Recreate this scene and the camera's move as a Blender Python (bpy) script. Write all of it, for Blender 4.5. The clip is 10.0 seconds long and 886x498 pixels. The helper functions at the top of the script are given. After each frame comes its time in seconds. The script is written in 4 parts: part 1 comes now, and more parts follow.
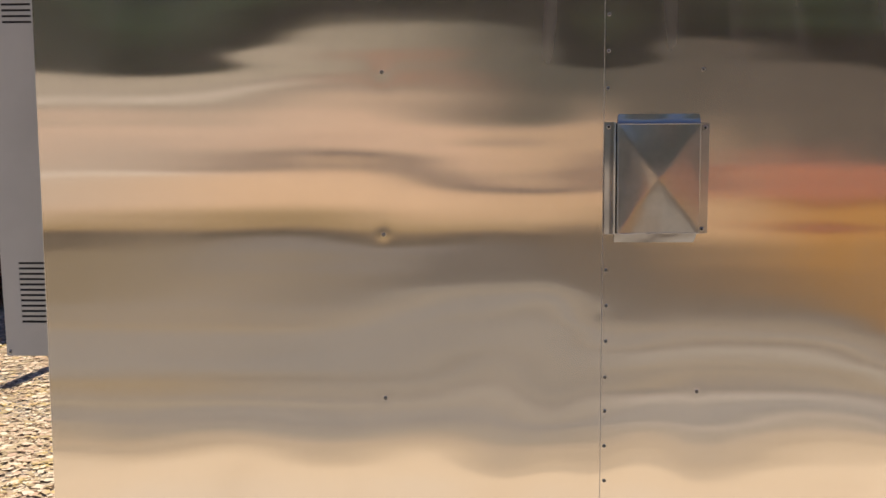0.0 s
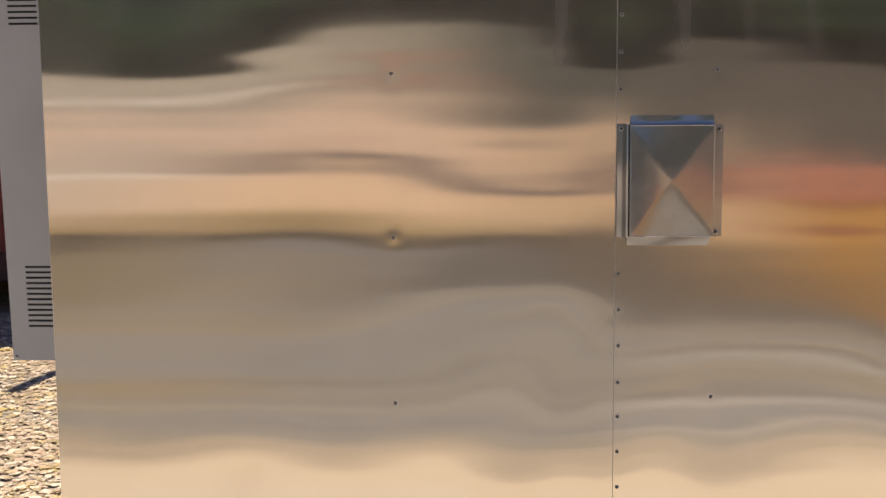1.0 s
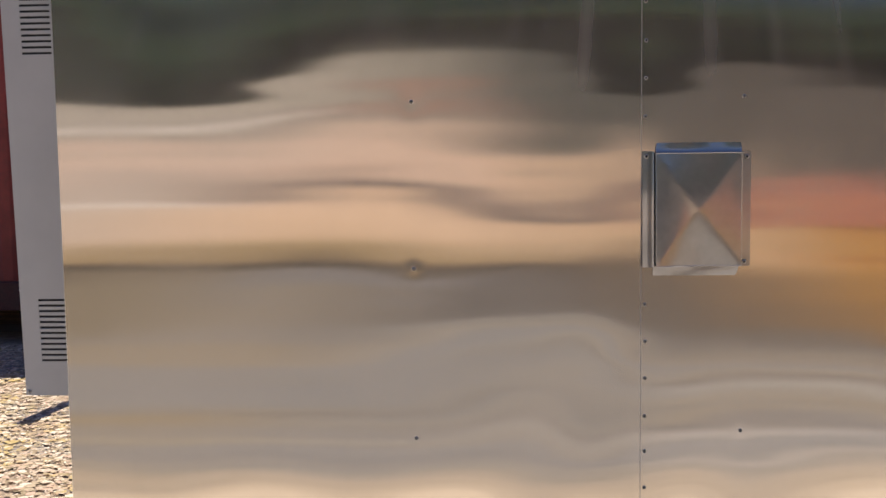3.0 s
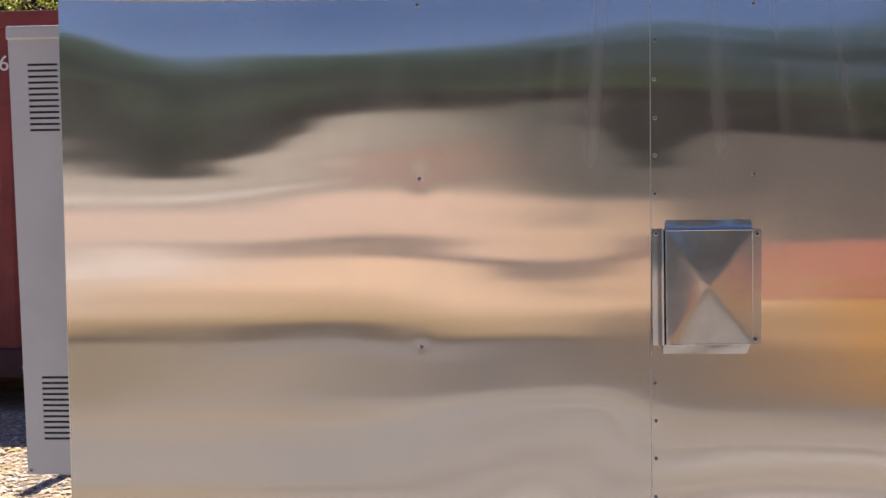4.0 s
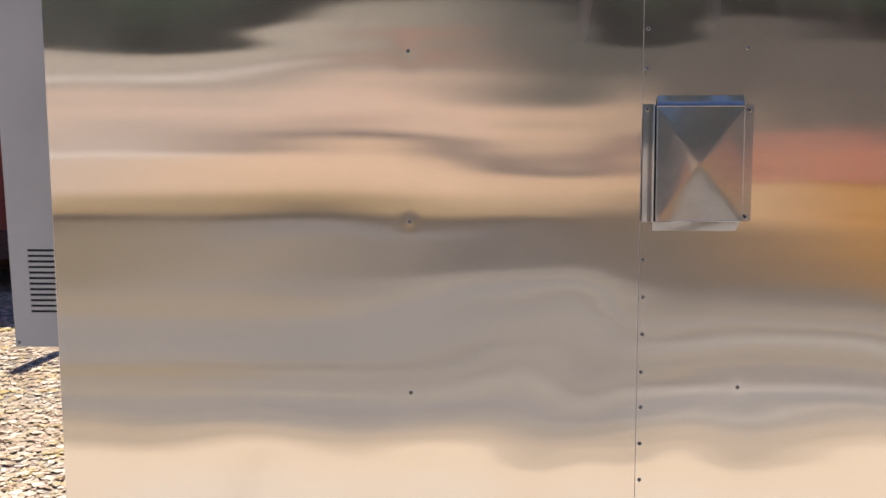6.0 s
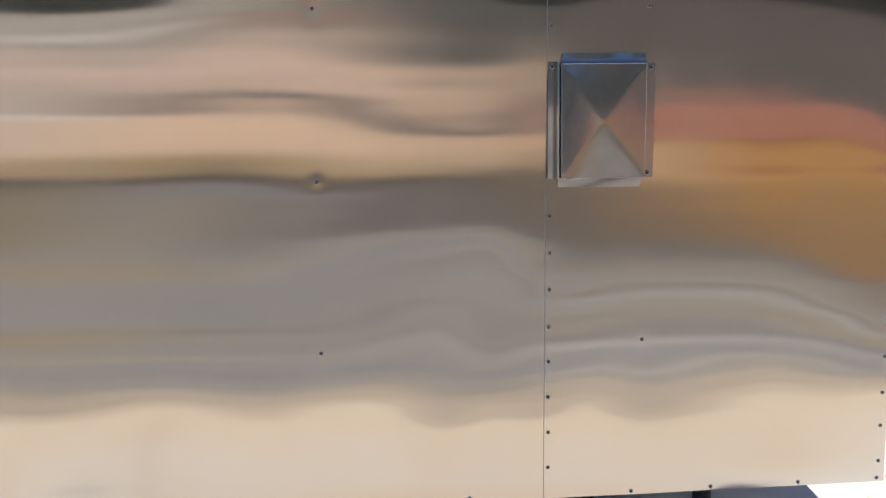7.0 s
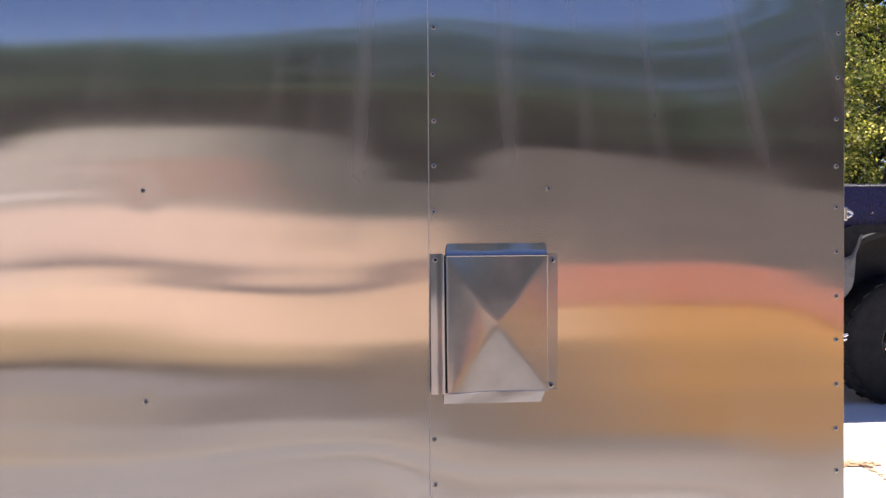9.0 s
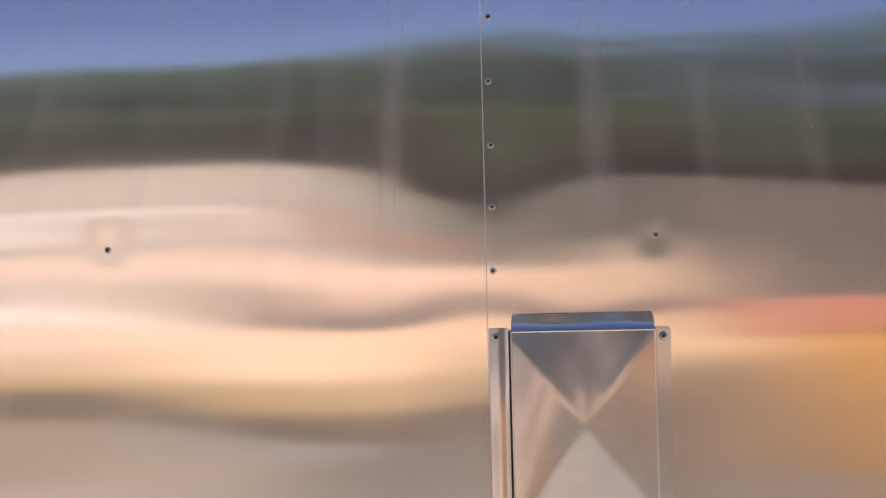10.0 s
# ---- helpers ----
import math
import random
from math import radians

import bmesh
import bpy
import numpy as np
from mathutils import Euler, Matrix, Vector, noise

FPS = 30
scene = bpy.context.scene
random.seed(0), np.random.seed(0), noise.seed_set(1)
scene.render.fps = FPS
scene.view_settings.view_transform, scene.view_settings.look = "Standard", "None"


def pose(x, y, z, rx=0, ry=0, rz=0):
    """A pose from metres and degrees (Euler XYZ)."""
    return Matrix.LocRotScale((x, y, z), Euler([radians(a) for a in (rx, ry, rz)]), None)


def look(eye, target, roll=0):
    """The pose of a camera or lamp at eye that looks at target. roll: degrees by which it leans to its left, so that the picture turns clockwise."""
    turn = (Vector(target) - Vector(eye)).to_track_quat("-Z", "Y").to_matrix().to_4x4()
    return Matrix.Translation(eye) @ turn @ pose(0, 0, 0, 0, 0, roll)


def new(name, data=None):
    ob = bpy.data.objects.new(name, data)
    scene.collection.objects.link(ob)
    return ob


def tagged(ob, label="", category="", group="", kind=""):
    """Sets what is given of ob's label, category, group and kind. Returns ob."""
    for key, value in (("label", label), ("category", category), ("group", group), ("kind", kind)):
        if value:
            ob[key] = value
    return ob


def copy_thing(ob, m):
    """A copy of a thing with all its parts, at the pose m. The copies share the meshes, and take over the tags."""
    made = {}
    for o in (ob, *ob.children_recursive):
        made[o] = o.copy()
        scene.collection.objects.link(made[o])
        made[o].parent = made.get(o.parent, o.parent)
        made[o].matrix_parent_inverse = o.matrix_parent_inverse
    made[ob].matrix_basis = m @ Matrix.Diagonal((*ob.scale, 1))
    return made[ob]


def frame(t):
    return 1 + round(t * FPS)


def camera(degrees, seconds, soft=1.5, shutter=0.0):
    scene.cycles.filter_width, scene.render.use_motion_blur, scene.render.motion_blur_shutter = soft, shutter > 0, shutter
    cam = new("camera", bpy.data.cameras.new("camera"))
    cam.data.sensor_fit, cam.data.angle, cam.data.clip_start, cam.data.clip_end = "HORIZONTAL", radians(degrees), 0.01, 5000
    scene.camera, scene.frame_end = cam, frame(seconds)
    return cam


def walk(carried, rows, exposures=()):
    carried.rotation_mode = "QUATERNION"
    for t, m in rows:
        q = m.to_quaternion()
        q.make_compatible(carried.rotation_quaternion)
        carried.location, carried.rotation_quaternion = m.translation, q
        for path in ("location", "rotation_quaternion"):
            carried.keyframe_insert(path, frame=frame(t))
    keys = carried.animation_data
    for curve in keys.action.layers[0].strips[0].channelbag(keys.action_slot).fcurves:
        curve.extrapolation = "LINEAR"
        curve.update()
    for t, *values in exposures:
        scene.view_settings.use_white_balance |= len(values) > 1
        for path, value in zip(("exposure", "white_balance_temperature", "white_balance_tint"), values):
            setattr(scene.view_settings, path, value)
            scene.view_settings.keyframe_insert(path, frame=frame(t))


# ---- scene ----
cam = camera(42.0, 10.0)
PATH = [
    (0, (-0.275, -3.087, 1.372), (-0.373, -1.106, 1.137), -0.3),
    (0.5, (-0.28, -3.065, 1.372), (-0.384, -1.084, 1.138), -0.3),
    (1, (-0.283, -3.05, 1.372), (-0.395, -1.069, 1.140), -0.4),
    (1.5, (-0.295, -3.029, 1.372), (-0.408, -1.048, 1.140), -0.4),
    (2, (-0.314, -3.011, 1.373), (-0.424, -1.03, 1.142), -0.4),
    (3.5, (-0.326, -2.972, 1.398), (-0.457, -0.983, 1.257), -0.8),
    (4, (-0.338, -2.961, 1.422), (-0.467, -0.969, 1.338), -0.7),
    (4.2, (-0.342, -2.962, 1.424), (-0.472, -0.97, 1.352), -0.6),
    (4.5, (-0.342, -2.96, 1.427), (-0.475, -0.969, 1.353), -0.5),
    (5, (-0.333, -2.947, 1.422), (-0.474, -0.96, 1.295), -0.3),
    (5.5, (-0.327, -2.939, 1.394), (-0.469, -0.959, 1.190), -0.2),
    (7, (-0.38, -2.944, 1.371), (-0.304, -0.976, 1.034), -0.4),
    (7.1, (-0.383, -2.939, 1.370), (-0.281, -0.972, 1.035), -0.4),
    (7.4, (-0.384, -2.918, 1.368), (-0.221, -0.952, 1.046), -0.3),
    (7.5, (-0.383, -2.91, 1.367), (-0.198, -0.943, 1.056), -0.3),
    (8, (-0.371, -2.867, 1.390), (-0.109, -0.895, 1.163), -1.0),
    (8.5, (-0.327, -2.751, 1.397), (-0.048, -0.775, 1.268), -1.9),
    (9, (-0.278, -2.424, 1.422), (-0.026, -0.44, 1.366), -0.3),
    (9.4, (-0.213, -2.16, 1.437), (-0.04, -0.168, 1.420), -1.1),
    (9.7, (-0.107, -1.986, 1.454), (-0.073, 0.013, 1.447), -1.2),
    (10, (0.033, -1.769, 1.468), (-0.079, 0.226, 1.467), -1.4),
]
walk(cam, [(t, look(eye, target, roll)) for t, eye, target, roll in PATH], exposures=[(0.0, 0.385, 7720, 9), (2.2, 0.38, 7300, 9), (3.5, 0.56, 6850, 12), (4.5, 0.80, 6700, 13), (5.5, 0.62, 6850, 12), (7.0, 0.30, 6350, 6), (7.5, 0.04, 6450, 7), (8.0, 0.15, 6500, 11), (8.5, 0.58, 6480, 14), (9.0, 0.87, 6440, 17), (10.0, 1.19, 7000, 17)])

# ---------------- light ----------------
SUN_AWAY = Vector((-0.06, -0.385, -0.92)).normalized()   # the way the sunlight goes
world = bpy.data.worlds.new("world")
scene.world = world
world.use_nodes = True
wn = world.node_tree.nodes
sky = wn.new("ShaderNodeTexSky")
sky.sky_type = "NISHITA"
sky.sun_disc = False
sky.sun_elevation = math.asin(-SUN_AWAY.z)
sky.sun_rotation = math.atan2(-SUN_AWAY.x, -SUN_AWAY.y)
sky.air_density, sky.dust_density, sky.ozone_density = 1.0, 0.2, 9.0
wn["Background"].inputs["Strength"].default_value = 0.075
haze = wn.new("ShaderNodeMix")
haze.data_type, haze.blend_type = "RGBA", "MULTIPLY"
haze.inputs[0].default_value = 1.0
haze.inputs[7].default_value = (1.0, 0.90, 1.0, 1)   # the faint violet cast of a dry autumn sky
world.node_tree.links.new(sky.outputs[0], haze.inputs[6])
world.node_tree.links.new(haze.outputs[2], wn["Background"].inputs["Color"])
sun_data = bpy.data.lights.new("sun", "SUN")
sun_data.energy, sun_data.angle, sun_data.color = 4.2, radians(0.53), (1.0, 0.93, 0.82)
sun = new("sun", sun_data)
sun.matrix_world = look(Vector((0, 0, 30)) - SUN_AWAY * 20, (0, 0, 30))

# ---------------- helpers ----------------


def to_mesh(bm, name, smooth=False):
    me = bpy.data.meshes.new(name)
    bm.normal_update()
    bm.to_mesh(me)
    bm.free()
    if smooth:
        me.polygons.foreach_set("use_smooth", [True] * len(me.polygons))
    return me


def part(name, bm, material, parent=None, label="", smooth=False):
    """A bmesh (or mesh) as one mesh object under a thing or part."""
    me = bm if isinstance(bm, bpy.types.Mesh) else to_mesh(bm, name, smooth)
    if material and not me.materials:
        me.materials.append(material)
    ob = new(name, me)
    if parent:
        ob.parent = parent
    if label:
        ob["label"] = label
    return ob


def thing(name, at, label, category, group="", kind=""):
    e = new(name)
    e.location = at
    e.empty_display_size = 0.1
    return tagged(e, label, category, group, kind)


def bx(bm, x0, x1, y0, y1, z0, z1, bevel=0.0, seg=2):
    r = bmesh.ops.create_cube(bm, size=1, matrix=Matrix.LocRotScale(((x0 + x1) / 2, (y0 + y1) / 2, (z0 + z1) / 2), None, (x1 - x0, y1 - y0, z1 - z0)))
    if bevel:
        es = list({e for v in r["verts"] for e in v.link_edges})
        bmesh.ops.bevel(bm, geom=es, offset=bevel, segments=seg, affect="EDGES", profile=0.5)
    return bm


def box(x0, x1, y0, y1, z0, z1, bevel=0.0, seg=2):
    return bx(bmesh.new(), x0, x1, y0, y1, z0, z1, bevel, seg)


def tube(a, b, r0, r1=None, n=12, bm=None):
    """A closed cone or rod from a to b."""
    bm = bm or bmesh.new()
    a, b = Vector(a), Vector(b)
    d = b - a
    m = Matrix.Translation((a + b) / 2) @ d.to_track_quat("Z", "Y").to_matrix().to_4x4()
    bmesh.ops.create_cone(bm, cap_ends=True, segments=n, radius1=r0, radius2=r0 if r1 is None else r1, depth=d.length, matrix=m)
    return bm


def prism(points, y0, y1, bm=None):
    """A flat outline in x and z, drawn out from y0 to y1."""
    bm = bm or bmesh.new()
    a = [bm.verts.new((x, y0, z)) for x, z in points]
    b = [bm.verts.new((x, y1, z)) for x, z in points]
    bm.faces.new(a)
    bm.faces.new(b[::-1])
    for i in range(len(a)):
        j = (i + 1) % len(a)
        bm.faces.new((a[j], a[i], b[i], b[j]))
    bmesh.ops.recalc_face_normals(bm, faces=bm.faces[:])
    return bm


def lathe(profile, n=32, axis="Y"):
    """A profile of (radius, along) turned round the axis."""
    bm = bmesh.new()
    rings = []
    for r, a in profile:
        ring = []
        for i in range(n):
            w = 2 * math.pi * i / n
            p = (r * math.cos(w), a, r * math.sin(w)) if axis == "Y" else (r * math.cos(w), r * math.sin(w), a)
            ring.append(bm.verts.new(p))
        rings.append(ring)
    for k in range(len(rings) - 1):
        for i in range(n):
            j = (i + 1) % n
            bm.faces.new((rings[k][i], rings[k][j], rings[k + 1][j], rings[k + 1][i]))
    bmesh.ops.recalc_face_normals(bm, faces=bm.faces[:])
    return bm


# ---------------- materials ----------------


def base_mat(name):
    m = bpy.data.materials.new(name)
    m.use_nodes = True
    nt = m.node_tree
    return m, nt, nt.nodes, nt.links, nt.nodes["Principled BSDF"]


def noise_tex(nt, scale, detail=4.0, rough=0.6, vec=None, stretch=None):
    n = nt.nodes.new("ShaderNodeTexNoise")
    n.inputs["Scale"].default_value, n.inputs["Detail"].default_value, n.inputs["Roughness"].default_value = scale, detail, rough
    if vec is None:
        vec = nt.nodes.new("ShaderNodeNewGeometry").outputs["Position"]
    if stretch:
        mp = nt.nodes.new("ShaderNodeMapping")
        mp.inputs["Scale"].default_value = stretch
        nt.links.new(vec, mp.inputs["Vector"])
        vec = mp.outputs[0]
    nt.links.new(vec, n.inputs["Vector"])
    return n.outputs["Fac"]


def ramp(nt, fac, lo, hi, a=0.0, b=1.0):
    r = nt.nodes.new("ShaderNodeMapRange")
    r.interpolation_type = "SMOOTHSTEP"
    r.inputs["From Min"].default_value, r.inputs["From Max"].default_value = lo, hi
    r.inputs["To Min"].default_value, r.inputs["To Max"].default_value = a, b
    nt.links.new(fac, r.inputs["Value"])
    return r.outputs["Result"]


def mixc(nt, fac, a, b):
    m = nt.nodes.new("ShaderNodeMix")
    m.data_type = "RGBA"
    for sock, v in ((m.inputs[0], fac), (m.inputs[6], a), (m.inputs[7], b)):
        if hasattr(v, "is_linked"):
            nt.links.new(v, sock)
        else:
            sock.default_value = (*v, 1) if isinstance(v, tuple) else v
    return m.outputs[2]


def mathn(nt, op, a, b=0.0):
    m = nt.nodes.new("ShaderNodeMath")
    m.operation = op
    for sock, v in ((m.inputs[0], a), (m.inputs[1], b)):
        if hasattr(v, "is_linked"):
            nt.links.new(v, sock)
        else:
            sock.default_value = v
    return m.outputs[0]


def bump(nt, b, height, strength, dist):
    n = nt.nodes.new("ShaderNodeBump")
    n.inputs["Strength"].default_value, n.inputs["Distance"].default_value = strength, dist
    nt.links.new(height, n.inputs["Height"])
    nt.links.new(n.outputs[0], b.inputs["Normal"])


def surface(name, c1, c2, scale=8.0, rough=0.6, metallic=0.0, bump_by=0.0, fine=60.0, rough_var=0.12, coat=0.0):
    """A surface with broad mottling and fine grain."""
    m, nt, N, L, b = base_mat(name)
    broad, grain = noise_tex(nt, scale), noise_tex(nt, fine, 3)
    f = mathn(nt, "ADD", mathn(nt, "MULTIPLY", broad, 0.65), mathn(nt, "MULTIPLY", grain, 0.35))
    L.new(mixc(nt, ramp(nt, f, 0.32, 0.68), c1, c2), b.inputs["Base Color"])
    L.new(ramp(nt, broad, 0.3, 0.7, rough - rough_var, rough + rough_var), b.inputs["Roughness"])
    b.inputs["Metallic"].default_value = metallic
    b.inputs["Coat Weight"].default_value = coat
    b.inputs["Coat Roughness"].default_value = 0.08
    if bump_by:
        bump(nt, b, grain, 0.6, bump_by)
    return m


def brushed(name, colour, rough, aniso, streak=0.0, haze=0.16, fan_streaks=0.0):
    """Brushed steel sheet, its grain running up and down."""
    m, nt, N, L, b = base_mat(name)
    b.inputs["Metallic"].default_value = 1.0
    grain = noise_tex(nt, 1.0, 3, 0.7, stretch=(420, 420, 3))
    smudge = noise_tex(nt, 3.0, 5, 0.65)
    lines = noise_tex(nt, 1.0, 2, 0.5, stretch=(9, 9, 0.5))
    tone = mathn(nt, "ADD", mathn(nt, "MULTIPLY", grain, 0.35), mathn(nt, "MULTIPLY", smudge, 0.65))
    dark = tuple(c * 0.93 for c in colour)
    L.new(mixc(nt, ramp(nt, tone, 0.35, 0.65), dark, colour), b.inputs["Base Color"])
    r = mathn(nt, "ADD", ramp(nt, smudge, 0.35, 0.7, rough - 0.015, rough + 0.02), ramp(nt, lines, 0.6, 0.75, 0.0, streak))
    L.new(r, b.inputs["Roughness"])
    b.inputs["Anisotropic"].default_value = aniso
    tg = N.new("ShaderNodeCombineXYZ")
    tg.inputs[0].default_value = 1.0
    L.new(tg.outputs[0], b.inputs["Tangent"])
    b.inputs["Anisotropic Rotation"].default_value = ANISO_TURN
    # a faint film of dust and fine scratches scatters part of the light
    film = N.new("ShaderNodeBsdfPrincipled")
    film.inputs["Metallic"].default_value, film.inputs["Roughness"].default_value = 1.0, 0.42
    film.inputs["Base Color"].default_value = (*colour, 1)
    mx = N.new("ShaderNodeMixShader")
    veil = ramp(nt, smudge, 0.3, 0.75, haze * 0.8, haze * 1.25)
    if fan_streaks:
        # long streaks of thicker film that fan out down the upper part of the sheets
        sep = N.new("ShaderNodeSeparateXYZ")
        L.new(N.new("ShaderNodeNewGeometry").outputs["Position"], sep.inputs[0])
        fan = mathn(nt, "DIVIDE", mathn(nt, "SUBTRACT", sep.outputs[0], 0.05), mathn(nt, "SUBTRACT", 4.3, sep.outputs[2]))
        row = N.new("ShaderNodeCombineXYZ")
        L.new(mathn(nt, "MULTIPLY", fan, 34.0), row.inputs[0])
        mark = ramp(nt, noise_tex(nt, 1.0, 0.6, 0.5, row.outputs[0]), 0.47, 0.76, 0.0, fan_streaks)
        veil = mathn(nt, "ADD", veil, mathn(nt, "MULTIPLY", mathn(nt, "MULTIPLY", mark, ramp(nt, sep.outputs[0], -0.8, -0.1, 0.3, 1.0)), ramp(nt, sep.outputs[2], 1.3, 1.65)))
    L.new(veil, mx.inputs[0])
    L.new(b.outputs[0], mx.inputs[1])
    L.new(film.outputs[0], mx.inputs[2])
    L.new(mx.outputs[0], N["Material Output"].inputs["Surface"])
    return m


ANISO_TURN = 0.0
STEEL = brushed("stainless_sheet", (0.64, 0.60, 0.565), 0.10, 1.0, 0.0, fan_streaks=0.15)
VENT_STEEL = brushed("vent_steel", (0.50, 0.485, 0.475), 0.11, 0.3, 0.0, 0.46)
SCREW = surface("screw_steel", (0.50, 0.48, 0.455), (0.36, 0.345, 0.325), 200, 0.42, 1.0)
# near-black that puts the shade of slots, folds, recesses and wheel arches into colour
SHADE_BLACK = surface("recess_shade_black", (0.012, 0.012, 0.012), (0.02, 0.02, 0.02), 40, 0.7)
SEAM = surface("dusty_lap_edge", (0.60, 0.56, 0.51), (0.42, 0.385, 0.345), 14, 0.6)
TRIM = surface("aluminium_trim", (0.80, 0.79, 0.77), (0.7, 0.69, 0.68), 10, 0.35, 1.0)
BODY = surface("aluminium_skin", (0.62, 0.62, 0.62), (0.55, 0.55, 0.55), 3, 0.4, 0.9)
CABINET = surface("grey_powder_coat", (0.50, 0.50, 0.50), (0.44, 0.44, 0.44), 4, 0.42, 0.0, 0.0002, 400)
FRAME_BLACK = surface("black_frame_paint", (0.02, 0.02, 0.02), (0.045, 0.04, 0.035), 12, 0.5, 0.0, 0.0006)
RED_PAINT = surface("weathered_red_paint", (0.25, 0.030, 0.028), (0.17, 0.03, 0.026), 2.5, 0.55, 0.0, 0.0008, 30)
WHITE_PAINT = surface("white_stencil", (0.78, 0.77, 0.74), (0.66, 0.65, 0.62), 15, 0.6)
BLUE = surface("dark_blue_car_paint", (0.008, 0.013, 0.075), (0.009, 0.015, 0.085), 30, 0.28, 0.3, 0.0, 500, 0.03, 0.8)
BLACK_TRIM = surface("black_plastic", (0.004, 0.004, 0.0045), (0.008, 0.008, 0.009), 20, 0.85, 0.0, 0.0004, 200)
BUMPER = surface("dusty_chrome", (0.46, 0.44, 0.41), (0.34, 0.32, 0.30), 9, 0.3, 1.0)
DUSTY_GREY = surface("dusty_grey_paint", (0.20, 0.19, 0.175), (0.12, 0.113, 0.103), 9, 0.75, 0.0, 0.0005)
RUBBER = surface("tyre_rubber", (0.009, 0.009, 0.009), (0.016, 0.015, 0.014), 14, 0.85, 0.0, 0.0012, 120)
RIM = surface("black_alloy", (0.015, 0.015, 0.016), (0.03, 0.03, 0.03), 20, 0.25, 0.5)
RIM_EDGE = surface("dark_alloy_spokes", (0.024, 0.024, 0.026), (0.042, 0.042, 0.042), 30, 0.3, 0.7)
CHROME = surface("chrome", (0.85, 0.85, 0.85), (0.75, 0.75, 0.75), 60, 0.12, 1.0, rough_var=0.04)
GLASS_DARK = surface("tinted_glass", (0.008, 0.009, 0.010), (0.012, 0.012, 0.014), 5, 0.12, 0.0, rough_var=0.02, coat=0.0)
BARK = surface("bark", (0.085, 0.066, 0.05), (0.17, 0.14, 0.11), 5, 0.9, 0.0, 0.01, 40)
TIMBER = surface("grey_timber", (0.24, 0.20, 0.16), (0.38, 0.33, 0.27), 6, 0.85, 0.0, 0.002, 60)
PALE_BOARD = surface("pale_painted_board", (0.68, 0.66, 0.60), (0.55, 0.53, 0.48), 6, 0.7, 0.0, 0.001, 60)
ROOFING = surface("dark_roofing", (0.045, 0.042, 0.04), (0.08, 0.075, 0.07), 5, 0.85, 0.0, 0.003, 60)


def leaf_mat(name, c1, c2, c3, through_light=1.0, patchy=0.0):
    """Leaves that let sunlight through, each clump of its own tint."""
    m, nt, N, L, b = base_mat(name)
    rnd = N.new("ShaderNodeNewGeometry").outputs["Random Per Island"]
    obr = N.new("ShaderNodeObjectInfo").outputs["Random"]
    col = mixc(nt, ramp(nt, rnd, 0.2, 0.8), c1, c2)
    col = mixc(nt, ramp(nt, rnd, 0.78, 1.0), col, c3)
    col = mixc(nt, ramp(nt, obr, 0.0, 1.0, 0.0, 0.35), col, c1)
    patch = noise_tex(nt, 0.7, 2, 0.5)
    col = mixc(nt, ramp(nt, patch, 0.56, 0.42, 0.0, patchy), col, c1)
    L.new(col, b.inputs["Base Color"])
    b.inputs["Roughness"].default_value = 0.5
    tr = N.new("ShaderNodeBsdfTranslucent")
    glow = N.new("ShaderNodeHueSaturation")
    glow.inputs["Value"].default_value, glow.inputs["Saturation"].default_value = through_light, 1.05
    L.new(col, glow.inputs["Color"])
    L.new(glow.outputs[0], tr.inputs["Color"])
    mx = N.new("ShaderNodeMixShader")
    mx.inputs[0].default_value = 0.55
    L.new(b.outputs[0], mx.inputs[1])
    L.new(tr.outputs[0], mx.inputs[2])
    L.new(mx.outputs[0], N["Material Output"].inputs["Surface"])
    return m


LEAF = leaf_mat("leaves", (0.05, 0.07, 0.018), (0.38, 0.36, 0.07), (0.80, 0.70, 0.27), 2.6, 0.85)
# darker leaf copy that paints in the dimness behind the nearer trees
LEAF_FAR = leaf_mat("shade_tinted_far_leaves", (0.026, 0.05, 0.028), (0.045, 0.08, 0.04), (0.07, 0.10, 0.05))
# sunlit crowns and shaded underwood are painted in: lighter and darker leaf colours
LEAF_OPPOSITE = leaf_mat("sun_tinted_far_leaves", (0.115, 0.20, 0.112), (0.175, 0.285, 0.16), (0.23, 0.34, 0.19))
LEAF_UNDER = leaf_mat("shade_tinted_underwood", (0.050, 0.062, 0.036), (0.072, 0.086, 0.050), (0.095, 0.10, 0.062))
LEAF_PALM = leaf_mat("palm_leaves", (0.04, 0.075, 0.02), (0.09, 0.13, 0.04), (0.22, 0.23, 0.10))


def litter_mat():
    m, nt, N, L, b = base_mat("dry_leaf_litter")
    rnd = N.new("ShaderNodeNewGeometry").outputs["Random Per Island"]
    col = mixc(nt, ramp(nt, rnd, 0.0, 0.35), (0.36, 0.28, 0.18), (0.58, 0.47, 0.34))
    col = mixc(nt, ramp(nt, rnd, 0.30, 0.50), col, (0.62, 0.43, 0.34))
    col = mixc(nt, ramp(nt, rnd, 0.52, 0.75), col, (0.80, 0.70, 0.58))
    col = mixc(nt, ramp(nt, rnd, 0.94, 0.97), col, (0.16, 0.09, 0.05))
    # dry grass shows through in straw-yellow patches
    patch = ramp(nt, noise_tex(nt, 3.2, 4, 0.65), 0.48, 0.62, 0.0, 0.8)
    col = mixc(nt, mathn(nt, "MULTIPLY", patch, ramp(nt, rnd, 0.75, 0.55)), col, (0.56, 0.42, 0.15))
    L.new(col, b.inputs["Base Color"])
    b.inputs["Roughness"].default_value = 0.7
    return m


LITTER = litter_mat()
PILE = surface("orange_brown_leaves", (0.78, 0.55, 0.33), (0.62, 0.40, 0.22), 40, 0.8)


